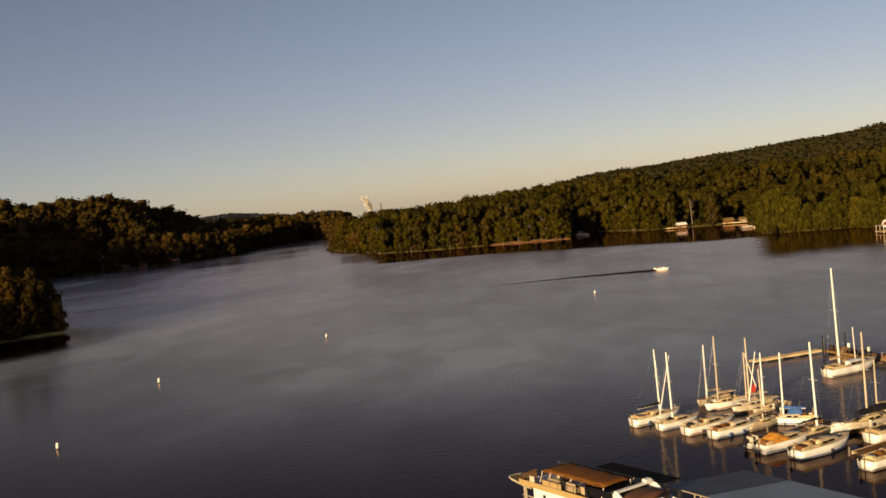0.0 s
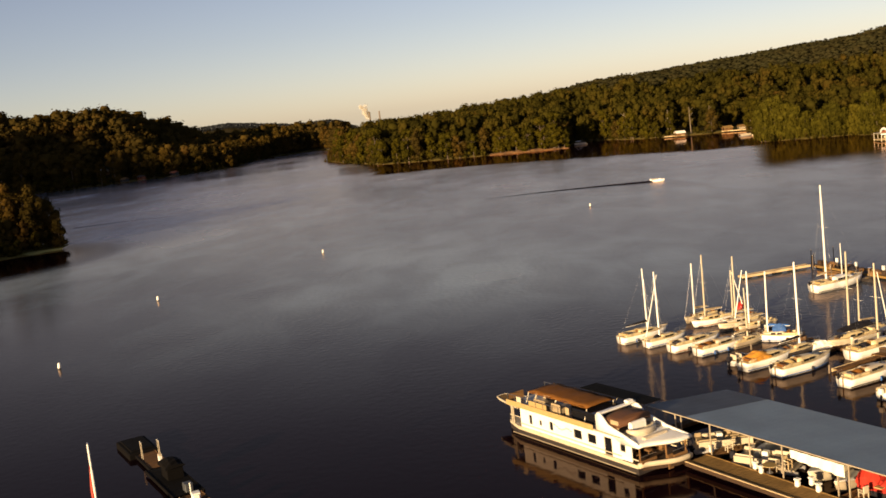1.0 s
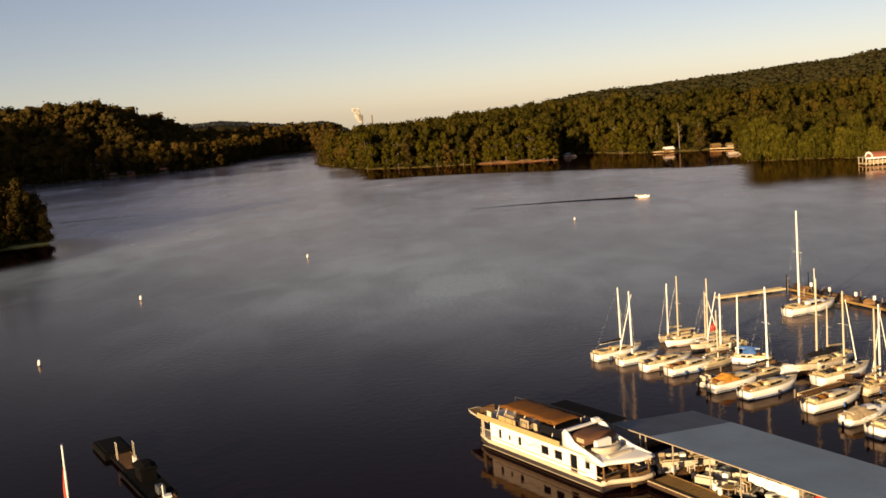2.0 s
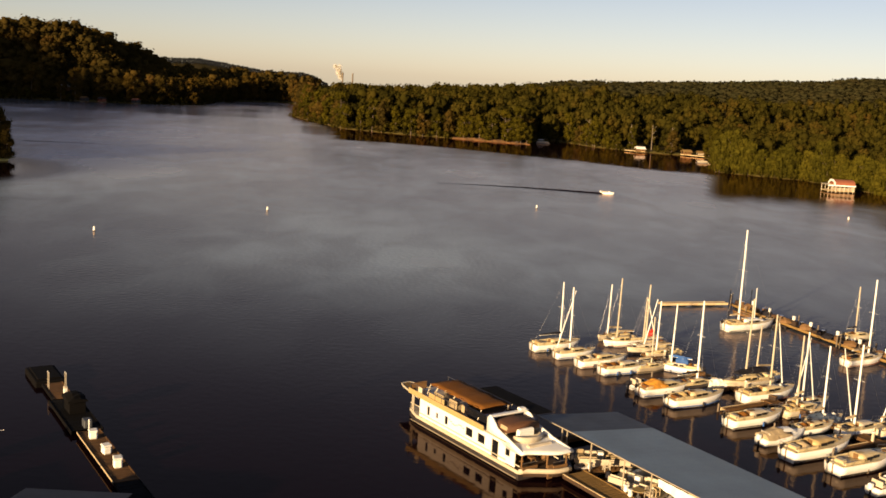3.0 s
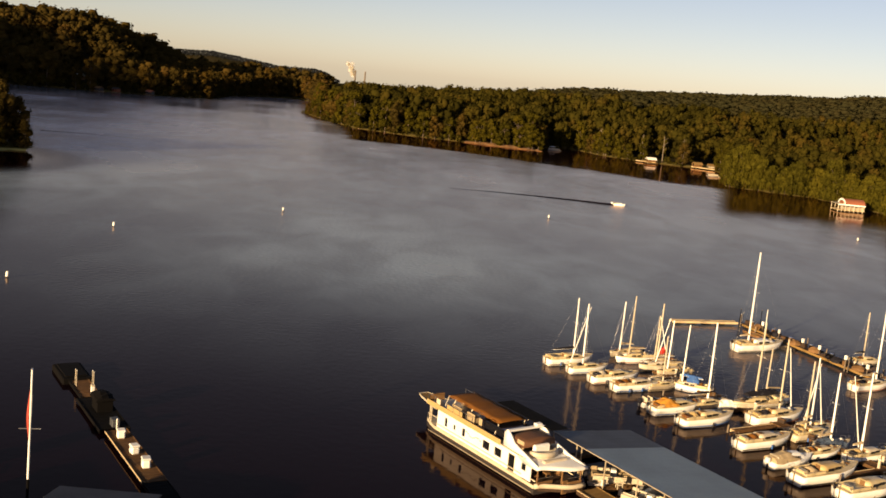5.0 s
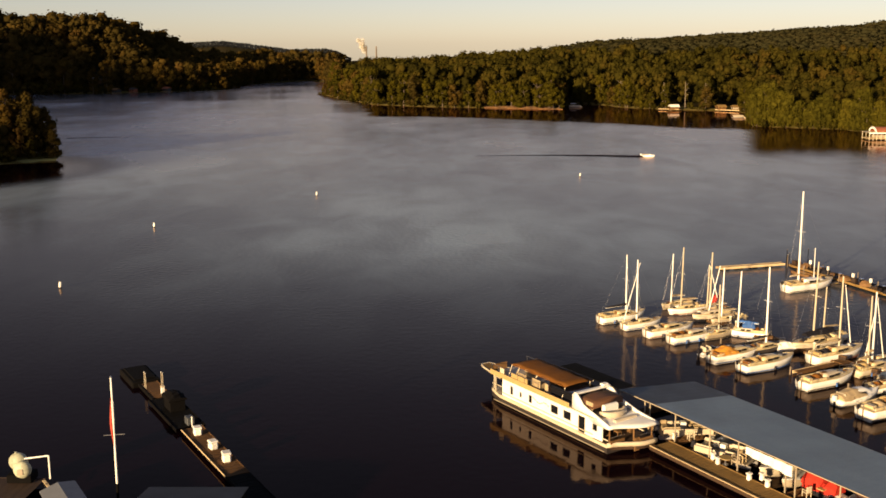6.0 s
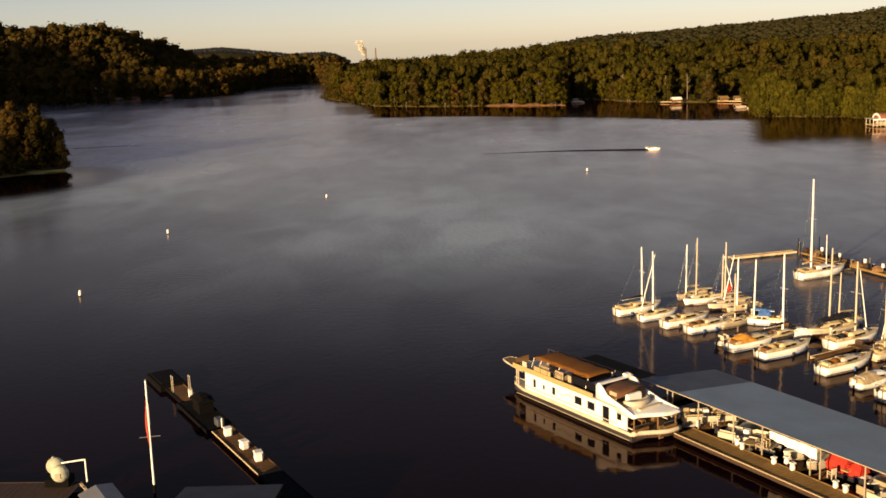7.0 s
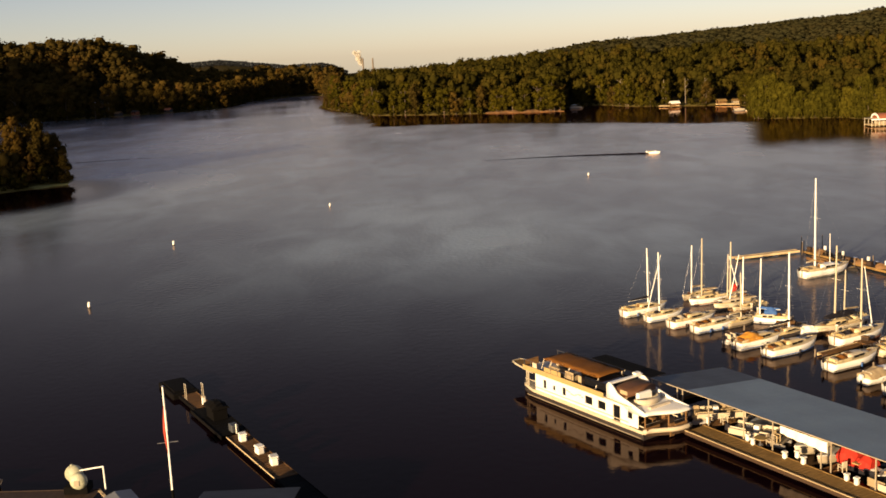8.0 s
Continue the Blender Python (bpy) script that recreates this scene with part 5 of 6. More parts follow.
for y in (1.6, -2.25):
    bm = B()
    loft(bm, [[(x, y - 0.015, 4.6), (x, y + 0.015, 4.6), (x, y + 0.015, 4.5 + 0.03 * math.sin(x * 6)), (x, y - 0.015, 4.5 + 0.03 * math.sin(x * 6))] for x in np.linspace(-2.3, 6.6, 30)])
    part("valance", bm, CANVAS_BROWN, can)
for x, y, lean in ((-2.2, 1.5, 0.0), (2.2, 1.5, 0.35), (5.2, 1.5, 0.25), (6.5, 1.5, 0.0), (-2.2, -2.15, 0), (2.2, -2.15, 0), (6.5, -2.15, 0)):
    part("canopy_pole", tube(B(), (x + lean, y + (0.6 if y > 0 else 0), 3.2), (x, y, 4.6), 0.05 if lean == 0 else 0.09, 6), CREAM, can)
# black awning over the starboard side
rr = [[(x, -2.28, 4.86), (x, -4.7, 4.80), (x, -4.7, 4.72), (x, -2.28, 4.78)] for x in np.linspace(-6.2, 2.6, 6)]
aw = part("side_awning", loft(B(), rr), DARK_TIMBER_SHADE, hb, "black awning on the starboard side")
for x in (-4.8, -1.5, 2.0):
    part("awning_strut", tube(B(), (x, -2.6, 3.2), (x, -3.8, 4.74), 0.03, 6), CREAM, aw)
# dark shelter block between canopy and flybridge, shaded interior put into its colour
shelter = hpart("shelter", -4.3, -0.3, -2.1, 1.9, 3.2, 4.3, GLASS, label="dark upper deck shelter block, its shaded interior put into the colour", bevel=0.08)
hpart("shelter_panel", 0.0, 0.5, 1.9, 2.05, 3.25, 4.2, CANVAS_TAN, shelter, bevel=0.05)
hpart("shelter_panel", -4.28, -4.12, -1.2, 1.2, 4.3, 4.5, TEAK, shelter, bevel=0.03)
# upper deck furniture
for x0, x1, y0, y1, z1, mt in ((3.2, 4.9, 1.5, 2.35, 3.9, CANVAS_TAN), (1.0, 2.3, 1.2, 2.3, 3.95, CANVAS_TAN), (5.8, 7.0, -1.8, -0.8, 3.85, CREAM), (1.2, 2.6, -1.9, -0.6, 3.95, TEAK)):
    s = hpart("lounge_seat", x0, x1, y0, y1, 3.2, z1, mt, bevel=0.08)
    hpart("lounge_back", x0, x1, y1 - 0.2, y1, z1 - 0.05, z1 + 0.4, mt, s, bevel=0.06)
# flybridge: white moulded sides sweeping down to the stern
for side in (1, -1):
    prof = [(-4.4, 4.7), (-5.0, 4.85), (-5.5, 4.45), (-6.0, 4.0), (-6.7, 3.80), (-7.6, 3.58), (-8.6, 3.3), (-9.7 if side > 0 else -11.0, 2.98)]
    rr = []
    for x, z in prof:
        yo, th = 2.8 - 0.08 * (z - 3), 0.3
        lo = 3.0 if x > -7.0 else 2.56
        rr.append([(x, side * yo, lo), (x, side * (yo - 0.02), z - 0.1), (x, side * (yo - 0.1), z), (x, side * (yo - th), z - 0.05), (x, side * (yo - th), lo)])
    smooth(part("flybridge_side", loft(B(), rr), GELCOAT, hb, "white moulded flybridge side"))
lip = B()
loft(lip, [[(-7.62, y, 2.56), (stern_edge(y), y, 2.56), (stern_edge(y) - 0.14, y, 2.66), (stern_edge(y) - 0.12, y, 2.84), (stern_edge(y) + 0.3, y, 2.96), (-8.4, y, 3.06), (-7.62, y, 3.2)] for y in ys_aft])
smooth(part("stern_lip", lip, GELCOAT, hb, "white flat roof of the stern porch"))
arch = hpart("arch", -5.0, -4.5, -2.6, 2.6, 4.68, 4.88, GELCOAT, label="white radar arch", bevel=0.08)
hpart("radar_dome", -5.0, -4.4, -2.2, -1.3, 4.88, 5.15, GELCOAT, arch, bevel=0.1)
rr = [[(x, y, 4.35 + 0.28 * math.sin(math.pi * (y + 2.1) / 4.3)) for y in np.linspace(-2.1, 2.2, 8)] + [(x, y, 3.75) for y in (2.3, -2.2)] for x in (-7.0, -6.6, -5.4, -5.0)]
smooth(part("helm_cover", loft(B(), rr), CANVAS_RUST, hb, "brown canvas over the helm"))
hpart("helm_cover_flap", -7.0, -6.0, 2.18, 2.26, 3.6, 4.4, CANVAS_TAN, bevel=0.02)
hpart("helm_console", -7.6, -7.1, -1.0, 1.2, 3.2, 4.1, GELCOAT, bevel=0.15)
rr = []
for a in np.linspace(-1.5, 1.5, 9):
    c, s = math.cos(a), math.sin(a)
    rr.append([(-7.5 - 1.2 * c, 1.8 * s, 2.95), (-7.5 - 1.2 * c, 1.9 * s, 3.62), (-7.5 - 0.9 * c, 1.6 * s, 3.62), (-7.5 - 0.8 * c, 1.45 * s, 3.4), (-7.5 - 0.3 * c, 0.9 * s, 3.4), (-7.5 - 0.3 * c, 0.7 * s, 2.95)])
smooth(part("curved_sofa", loft(B(), rr), CREAM, hb, "cream curved stern sofa"))
hpart("sun_pad", -9.5, -9.0, -1.7, 1.5, 2.95, 3.22, CREAM, bevel=0.1)

# ---- service dock things ----
def rod_pair(x, y, h):
    for o in (-0.3, 0.3):
        p = thing("guide_pole", ML @ pose(x + o, y, 0.0), "pale guide pole at the service dock", "pole", "guide poles")
        part("post", tube(B(), (0, 0, -1.0), (0, 0, h), 0.035, 8), CREAM, p)
        part("cap", tube(B(), (0, 0, h), (0, 0, h + 0.08), 0.07, 8, 0.02), WHITE_PLASTIC, p)


rod_pair(6.11, 0.31, 2.4)
rod_pair(9.03, 1.55, 3.0)
pw = thing("power_pedestal", ML @ pose(9.48, 1.44, 0.5), "white power pedestal standing on the service dock", "pedestal")
part("body", box(B(), -0.2, 0.2, -0.2, 0.2, 0, 0.9, 0.04), WHITE_PLASTIC, pw)
part("lamp_head", box(B(), -0.22, 0.22, -0.22, 0.22, 0.9, 1.1, 0.05), CREAM, pw)
for x, y, s in ((23.89, 0.97, 0.92), (28.43, 1.12, 0.95), (32.16, 1.22, 1.02)):
    dock_box(ML @ pose(x, y, 0.5, 0, 0, random.uniform(-10, 10)), 0.95 * s, 0.8, 1.0 * s)
pump = thing("fuel_pump", ML @ pose(20.5, 1.23, 0.5), "grey fuel pump cabinet with a white hose post", "fuel pump")
part("body", box(B(), -0.7, 0.4, -0.4, 0.4, 0, 0.85, 0.06), ROOF_DARKER, pump)
part("hose_post", tube(B(), (0.75, 0, 0), (0.75, 0, 1.1), 0.08, 8), WHITE_PLASTIC, pump)
# shed added in the dark stretch; its black also holds the shade
shed = thing("pump_shed", ML @ pose(14.77, 1.23, 0.5), "low near-black shed on the service dock, shade in its colour", "shed")
part("body", box(B(), -1.2, 1.2, -0.8, 0.9, 0, 1.3, 0.03), DARK_TIMBER_SHADE, shed)
tent(shed, "roof", -1.5, 1.5, 1.05, 1.25, 2.0, DARK_TIMBER_SHADE, "black tarpaulin over the shed")
# added barge shape; the shaded dock end is put into its near-black
barge = thing("work_barge", ML @ pose(-0.5, -0.31, 0), "near-black barge shape added at the dock end, shade in its colour", "barge")
part("hull", box(B(), -1.8, 4.5, -0.4, 3.0, -0.3, 0.7, 0.12), DARK_TIMBER_SHADE, barge)
part("coaming", box(B(), -1.4, 3.9, 0.0, 2.6, 0.7, 0.85, 0.05), DARK_TIMBER_SHADE, barge)

# ---- near shore: service building roofs, flagpole, tank ----
for x0, x1, y0, y1, z in ((-21.4, -12.4, 74.3, 86.2, 2.3),):
    s = thing("boat_shed", pose(0, 0, 0), "low dark-roofed boat shed by the service dock", "shed", "boat sheds")
    part("wall", box(B(), x0 + 0.4, x1 - 0.4, y0 + 0.4, y1 - 0.4, -1.0, z, 0.0), DARK_TIMBER_SHADE, s)
    bm = B()
    rr = []
    for i, x in enumerate(np.arange(x0, x1 + 0.01, 0.4)):
        h = 0.003 * (i % 2)
        ym = (y0 + y1) / 2
        rr.append([(x, y0, z + h), (x, ym, z + 0.9 + h), (x, y1, z + h), (x, y1, z + h - 0.07), (x, ym, z + 0.83 + h), (x, y0, z + h - 0.07)])
    part("roof", loft(bm, rr), DARK_ROOF, s, "dark grey corrugated roof")
s = thing("boat_shed", dock_pose(-28.9, 88.7, -56.9), "small shed with a smooth pale grey roof at the landing", "shed", "boat sheds")
part("wall", box(B(), 0.3, 13.2, -2.9, -0.3, -1.0, 1.4, 0.0), DARK_TIMBER_SHADE, s)
part("roof", loft(B(), [[(x, 0, 1.8), (x, -1.5, 2.0), (x, -3.1, 1.5), (x, -3.1, 1.4), (x, -1.5, 1.9), (x, 0, 1.7)] for x in (0.0, 4.5, 9.0, 13.6)]), SHED_ROOF, s, "smooth pale grey roof")
dock("shore_dock", pose(-75.3, 81.9, 0, 0, 0, -2.7), 42, 11.6, 0.7, "wide brown plank landing by the shore", deck=DEEP_PLANK, edge=DEEP_PLANK, seed=12)
bd = thing("loose_board", pose(-32.1, 90.1, 0.75, 0, 6, -51), "orange sunlit board lying at the landing", "board")
part("plank", box(B(), -0.9, 0.9, -0.14, 0.14, 0, 0.06, 0.01), PLANK_SUN, bd)
part("cleat", box(B(), -0.1, 0.1, -0.16, 0.16, 0.06, 0.12, 0.01), PILE, bd)
fp = thing("flagpole", pose(-24.6, 87.3, 0, 0, 0.6, 0) @ Matrix.Scale(1.066, 4), "white flagpole with a furled red and white flag", "flagpole")
part("footing", tube(B(), (0, 0, -2.0), (0, 0, 2.0), 0.12, 8), DARK_TIMBER_SHADE, fp)
part("pole", tube(B(), (0, 0, 2.0), (0.0, 0, 11.3), 0.095, 10, 0.075), WHITE_PLASTIC, fp)
part("yardarm", tube(B(), (-0.9, 0, 6.25), (0.9, 0, 6.4), 0.035, 6), STEEL, fp)
rr = [[(-0.07 - 0.1 * math.sin(math.pi * s) * (0.8 + 0.5 * math.cos(a + 4 * s)) + 0.12 * math.cos(a) * math.sin(math.pi * (0.1 + 0.85 * s)), 0.12 * math.sin(a), 9.6 - 4.2 * s) for a in np.linspace(0, 6.283, 9)[:-1]] for s in np.linspace(0, 1, 10)]
fl = smooth(part("flag", loft(B(), rr), RED_PAINT, fp, "furled red flag"))
rr = [[(0.05 + 0.10 * math.cos(a), -0.1 + 0.12 * math.sin(a), 9.2 - 1.8 * s) for a in np.linspace(0, 6.283, 9)[:-1]] for s in np.linspace(0, 1, 5)]
part("white_stripe", loft(B(), rr), CANVAS_WHITE, fl)
part("finial", tube(B(), (0, 0, 11.3), (0, 0, 11.42), 0.11, 8, 0.04), STEEL, fp)

tk = thing("storage_tank", pose(-34.75, 91.2, 1.15) @ Matrix.Scale(1.08, 4), "dirty yellowish round storage tanks with a bent pale pipe", "tank")
for nm, c, r in (("tank", (-0.35, 0.2, 1.2), 0.82), ("drum", (0.25, -0.5, 0.78), 0.78)):
    bm = B()
    bmesh.ops.create_uvsphere(bm, u_segments=20, v_segments=12, radius=r, matrix=Matrix.Translation(c) @ Matrix.Diagonal((1, 0.7, 1, 1)))
    smooth(part(nm, bm, TANK_PAINT, tk))
part("neck", tube(B(), (-0.5, 0.2, 1.8), (-0.5, 0.2, 2.1), 0.16, 10, 0.1), TANK_PAINT, tk)
part("cap_plate", box(B(), 0.0, 0.5, -1.06, -1.0, 0.5, 1.0, 0.02), TAN_HULL, tk)
part("stand", box(B(), -1.1, 1.0, -0.7, 0.8, -0.4, 0.3, 0.03), DARK_TIMBER_SHADE, tk)
pp = B()
tube(pp, (0.2, 0, 1.55), (2.3, 0.2, 1.75), 0.07, 8)
tube(pp, (2.3, 0.2, 1.78), (2.3, 0.2, -0.38), 0.08, 8)
part("pipe", pp, WHITE_PLASTIC, tk)
rb = thing("rowing_boat", pose(-51, 95.1, 0, 0, 0, -2), "black flat work boat lying at the landing", "boat")
part("hull", loft(B(), hull_rings(7.0, 2.2, 0.6, 0.2)), DARK_HULL, rb)
for k in (1.5, 3.5):
    part("thwart", box(B(), k, k + 0.3, -0.9, 0.9, 0.45, 0.62, 0.02), DARK_TIMBER_SHADE, rb)

# ---- buoys, passing motor boat ----
for x, y in ((-61.5, 170.9), (-62.2, 229.3), (-31.7, 277.8), (44.8, 316.6), (148.5, 333.5)):
    bu = thing("buoy", pose(x, y, 0, random.uniform(-8, 8), random.uniform(-8, 8), 0) @ Matrix.Scale(0.78, 4), "white marker buoy with a dark foot floating upright", "buoy", "marker buoys")
    smooth(part("body", loft(B(), [[(r * math.cos(a), r * math.sin(a), z) for a in np.linspace(0, 6.283, 13)[:-1]] for r, z in ((0.2, -0.4), (0.33, -0.3), (0.33, 0.12), (0.31, 1.15), (0.24, 1.3), (0.1, 1.36))]), WHITE_PLASTIC, bu))
    part("band", tube(B(), (0, 0, 0.0), (0, 0, 0.2), 0.345, 12), DARK_HULL, bu)
runabout(73.8, 371.7, -16.4, 4.5, "white motor boat under way, trailing a dark wake", group="motor boat under way", arch=True)

def wake(x0, y0, x1, y1, w0, w1, h, label):
    """A long low swell left on the lake."""
    rr = []
    for s in np.linspace(0, 1, 40):
        x, y = x0 + (x1 - x0) * s, y0 + (y1 - y0) * s + 3.0 * math.sin(s * 3.1)
        w, k = w0 + (w1 - w0) * s, h * (1 - 0.85 * s) + 0.02 * math.sin(s * 60)
        rr.append([(x, y - w, -0.02), (x, y - w * 0.4, k * 0.7), (x, y, k), (x, y + w * 0.4, k * 0.7), (x, y + w, -0.02)])
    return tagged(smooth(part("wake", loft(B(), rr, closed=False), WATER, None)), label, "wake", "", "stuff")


wake(74, 371.2, 14, 376, 0.9, 0.7, 0.5, "dark wake trailing behind the motor boat")
wake(-165, 453, -120, 458, 1.6, 1.0, 0.3, "dark ripple line near the peninsula")

# ---- far shore ----
def cottage(x, y, z, heading, w, d, h, label, wall, roofm, name="boathouse", stilts=False):
    t = thing(name, pose(x, y, z, 0, 0, heading), label, "boathouse", "houses on the far shore")
    body = part("wall", box(B(), -w / 2, w / 2, -d / 2, d / 2, 0.2, h, 0.0), wall, t)
    rr = [[(sx, -d / 2 - 0.5, h - 0.2), (sx, 0, h + d * 0.28), (sx, d / 2 + 0.5, h - 0.2), (sx, d / 2 + 0.5, h - 0.05), (sx, 0, h + d * 0.28 + 0.18), (sx, -d / 2 - 0.5, h - 0.05)] for sx in (-w / 2 - 0.5, w / 2 + 0.5)]
    part("roof", loft(B(), rr), roofm, t)
    for k in range(max(2, int(w / 3))):
        xx = -w / 2 + w * (k + 0.5) / max(2, int(w / 3))
        part("window", box(B(), xx - 0.6, xx + 0.6, -d / 2 - 0.04, -d / 2 + 0.02, 1.1, min(2.4, h - 0.4), 0.02), GLASS, body)
    part("door", box(B(), -w / 2 - 0.04, -w / 2 + 0.02, -0.6, 0.6, 0.2, 2.3, 0.02), DARK_TIMBER_SHADE, body)
    if stilts:
        for k in range(5):
            for s in (-1, 1):
                part("stilt", tube(B(), (-w / 2 + w * k / 4, s * d / 2.2, -2.5), (-w / 2 + w * k / 4, s * d / 2.2, 0.3), 0.15, 7), CREAM, t)
        part("platform", box(B(), -w / 2 - 1.5, w / 2 + 1, -d / 2 - 2, d / 2 + 0.5, 0.0, 0.22, 0.02), PLANK, t)
    return t


def jetty(x, y, heading, length, label="plank jetty on the far shore"):
    dock("jetty", pose(x, y, 0, 0, 0, heading), length, 2.4, 0.9, label, "jetties on the far shore", edge=PLANK_SUN)


# open boathouse: arched white front, rusty roof, posts in the water
bh = thing("boathouse", pose(184.0, 435.2, 0, 0, 0, 1.2) @ Matrix.Diagonal((0.53, 0.62, 0.76, 1)), "open white boathouse on posts with rusty red roof", "boathouse")
part("platform", box(B(), -9, 13, -6.5, 6, 0.7, 1.0, 0.02), PLANK_SUN, bh)
for x in (-8.5, -5.5, -2.5, 1.0, 4.5, 8.0, 11.5):
    for y in (-6, 5.5):
        part("post", tube(B(), (x, y, -2), (x, y, 4.2), 0.22, 7), CREAM, bh)
n = 11
rr = [[(x, 6.0 * math.cos(a), 4.0 + 3.0 * math.sin(a)) for a in np.linspace(0, math.pi, n)] + [(x, 5.7 * math.cos(a), 4.0 + 2.75 * math.sin(a)) for a in np.linspace(math.pi, 0, n)] for x in np.linspace(-3.0, 13.2, 6)]
part("roof", loft(B(), rr), BRICK_RED, bh, "rusty red arched roof")
rr = [[(x, 6.3 * math.cos(a), 3.9 + 3.25 * math.sin(a)) for a in np.linspace(0, math.pi, n)] + [(x, 5.0 * math.cos(a), 3.9 + 2.1 * math.sin(a)) for a in np.linspace(math.pi, 0, n)] for x in (-3.4, -3.0)]
part("arch", loft(B(), rr), GELCOAT, bh, "white arched gable board")
rr = [[(x, -6.7, 3.6), (x, -6.7, 4.25), (x, -6.35, 4.25), (x, -6.35, 3.6)] for x in (-9, 13.2)]
part("eave_board", loft(B(), rr), GELCOAT, bh)
part("flat_roof", box(B(), -9.2, -3.3, -6.3, 5.9, 4.1, 4.3, 0.03), CREAM, bh)
part("back_wall", box(B(), 12.6, 12.9, -5.8, 5.5, 1.0, 4.0, 0.0), CREAM, bh)
for y in (-3.5, 0, 3.5):
    part("stall_wall", box(B(), -2, 12.5, y - 0.1, y + 0.1, 1.0, 2.4, 0.0), TAN_HULL, bh)

cottage(139.5, 627.3, 0.5, 8, 5.1, 3.8, 1.9, "small brown boathouse with a white roof at the water", TEAK, CANVAS_WHITE, stilts=True)
jetty(131.0, 631.4, -33.3, 13.0)
cottage(166.2, 620.4, 0.8, 12, 4.9, 3.7, 1.8, "low brown lake cottage with a timber roof", TEAK, PLANK)
cottage(174.4, 618.5, 1.0, 5, 4.0, 3.2, 1.6, "tan lake cabin among the trees", TAN_HULL, PLANK)
jetty(163.0, 621.3, -38.2, 15.0)
jetty(162.6, 570.2, -25.0, 9.5, "long sunlit brown jetty")
pontoon_boat(pose(158.4, 564.4, 0, 0, 0, 15), "cream pontoon boat moored at the far jetty", L=8.0, W=3.0)
runabout(164.3, 562.6, -34.7, 5.8, "cream motor boat moored at the far jetty", hull=CREAM)
pontoon_boat(pose(79.9, 662.7, 0, 0, 0, 5), "white pontoon boat with canopy moored in the cove", canopy=CANVAS_WHITE, L=8.5, W=3.2)
cottage(-308.0, 905.0, 7.0, -30, 9.0, 6.4, 3.6, "white-roofed cottage on the dark wooded slope", TEAK, GELCOAT)
cottage(-279.0, 872.5, 0.6, -30, 6.0, 4.4, 2.6, "small brown boathouse under the trees", DARK_HULL, TEAK, stilts=True)
cottage(-266.5, 879.0, 0.6, -30, 5.5, 4.1, 2.8, "small reddish boathouse at the waterline", BRICK_RED, DARK_HULL, stilts=True)
cottage(-241.0, 890.0, 0.6, -25, 6.0, 4.2, 2.8, "red and dark brown boathouse at the waterline", DARK_HULL, BRICK_RED, stilts=True)

# bare clay bank with tree roots
r = random.Random(5)
rr = []
for s in np.linspace(0, 1, 24):
    x, y = 26 + 47.2 * s, 654.7 - 16 * s
    w = 3.6 * math.sin(math.pi * min(0.97, max(0.03, s))) ** 0.5 + r.uniform(-0.6, 0.6)
    h = 1.0 * math.sin(math.pi * min(0.96, max(0.04, s))) ** 0.6 + r.uniform(-0.2, 0.2)
    rr.append([(x + 0.5, y - 1 - w * 0.5, -0.4), (x, y + w * 0.25, h * 0.5), (x - 0.5, y + 3 + w * 0.4, h), (x - 1, y + 8 + w, h + 0.4), (x - 1, y + 12 + w, -0.5)])
bm = loft(B(), rr)
bmesh.ops.subdivide_edges(bm, edges=bm.edges[:], cuts=2, use_grid_fill=True)
for v in bm.verts:
    v.co += noise.noise_vector(v.co * 0.35) * 0.6
bank = part("clay_bank", bm, BEACH, None)
tagged(bank, "bare orange clay bank at the water's edge", "bank", "", "structure")
rr = [[(x, y - w, -0.3), (x, y - w * 0.3, 0.5), (x, y + w * 0.3, 0.7), (x, y + w, 0.4)] for x, y, w in ((-136.5, 366.3, 1.4), (-143.5, 361.9, 4.5), (-158, 360.8, 7), (-195, 366.8, 9), (-265, 376, 10))]
tagged(part("grass_bank", loft(B(), rr, closed=False), GRASS, None), "dull green grassy edge of the peninsula", "bank", "", "structure")

# power station stacks with steam, far behind the ridge
for x in (-152.0, -134.0):
    st = thing("chimney_stack", pose(x, 1900, 0), "slim grey power station stack on the horizon", "chimney", "power station stacks")
    part("shaft", tube(B(), (0, 0, 0), (0, 0, 35.0), 1.7, 12, 1.2), PILE, st)
    part("rim", tube(B(), (0, 0, 34.6), (0, 0, 35.5), 1.45, 12), PILE, st)
bm = B()
r = random.Random(3)
for k in range(60):
    s = k / 59
    c = (-157 - 7 * s + r.uniform(-6, 6) * (0.6 + 0.5 * s), 1912 + r.uniform(-4, 4), 27 + 21 * s + r.uniform(-2, 2))
    bmesh.ops.create_icosphere(bm, subdivisions=2, radius=r.uniform(2.0, 4.5) * (1 - 0.3 * s), matrix=Matrix.Translation(c))
for v in bm.verts:
    v.co += noise.noise_vector(v.co * 0.4) * 1.6
tagged(smooth(part("steam_plume", bm, STEAM, None)), "pale cream sunlit steam plume rising from the power station", "steam", "", "stuff")

# ---- shore trees ----
rng = random.Random(11)
OAK = "broad leafy shore tree in dull green and yellow"
kinds = [make_tree(s, h, w, lo, 1150, 0.48, OAK, 26) for s, h, w, lo in ((1, 19, 12, 0.8), (2, 22, 13, 1.5), (3, 17, 12, 0.6), (4, 24, 12, 2.0), (5, 15, 11, 0.5), (6, 20, 10, 1))]
RUSTY = "leafy shore tree turning rust brown"
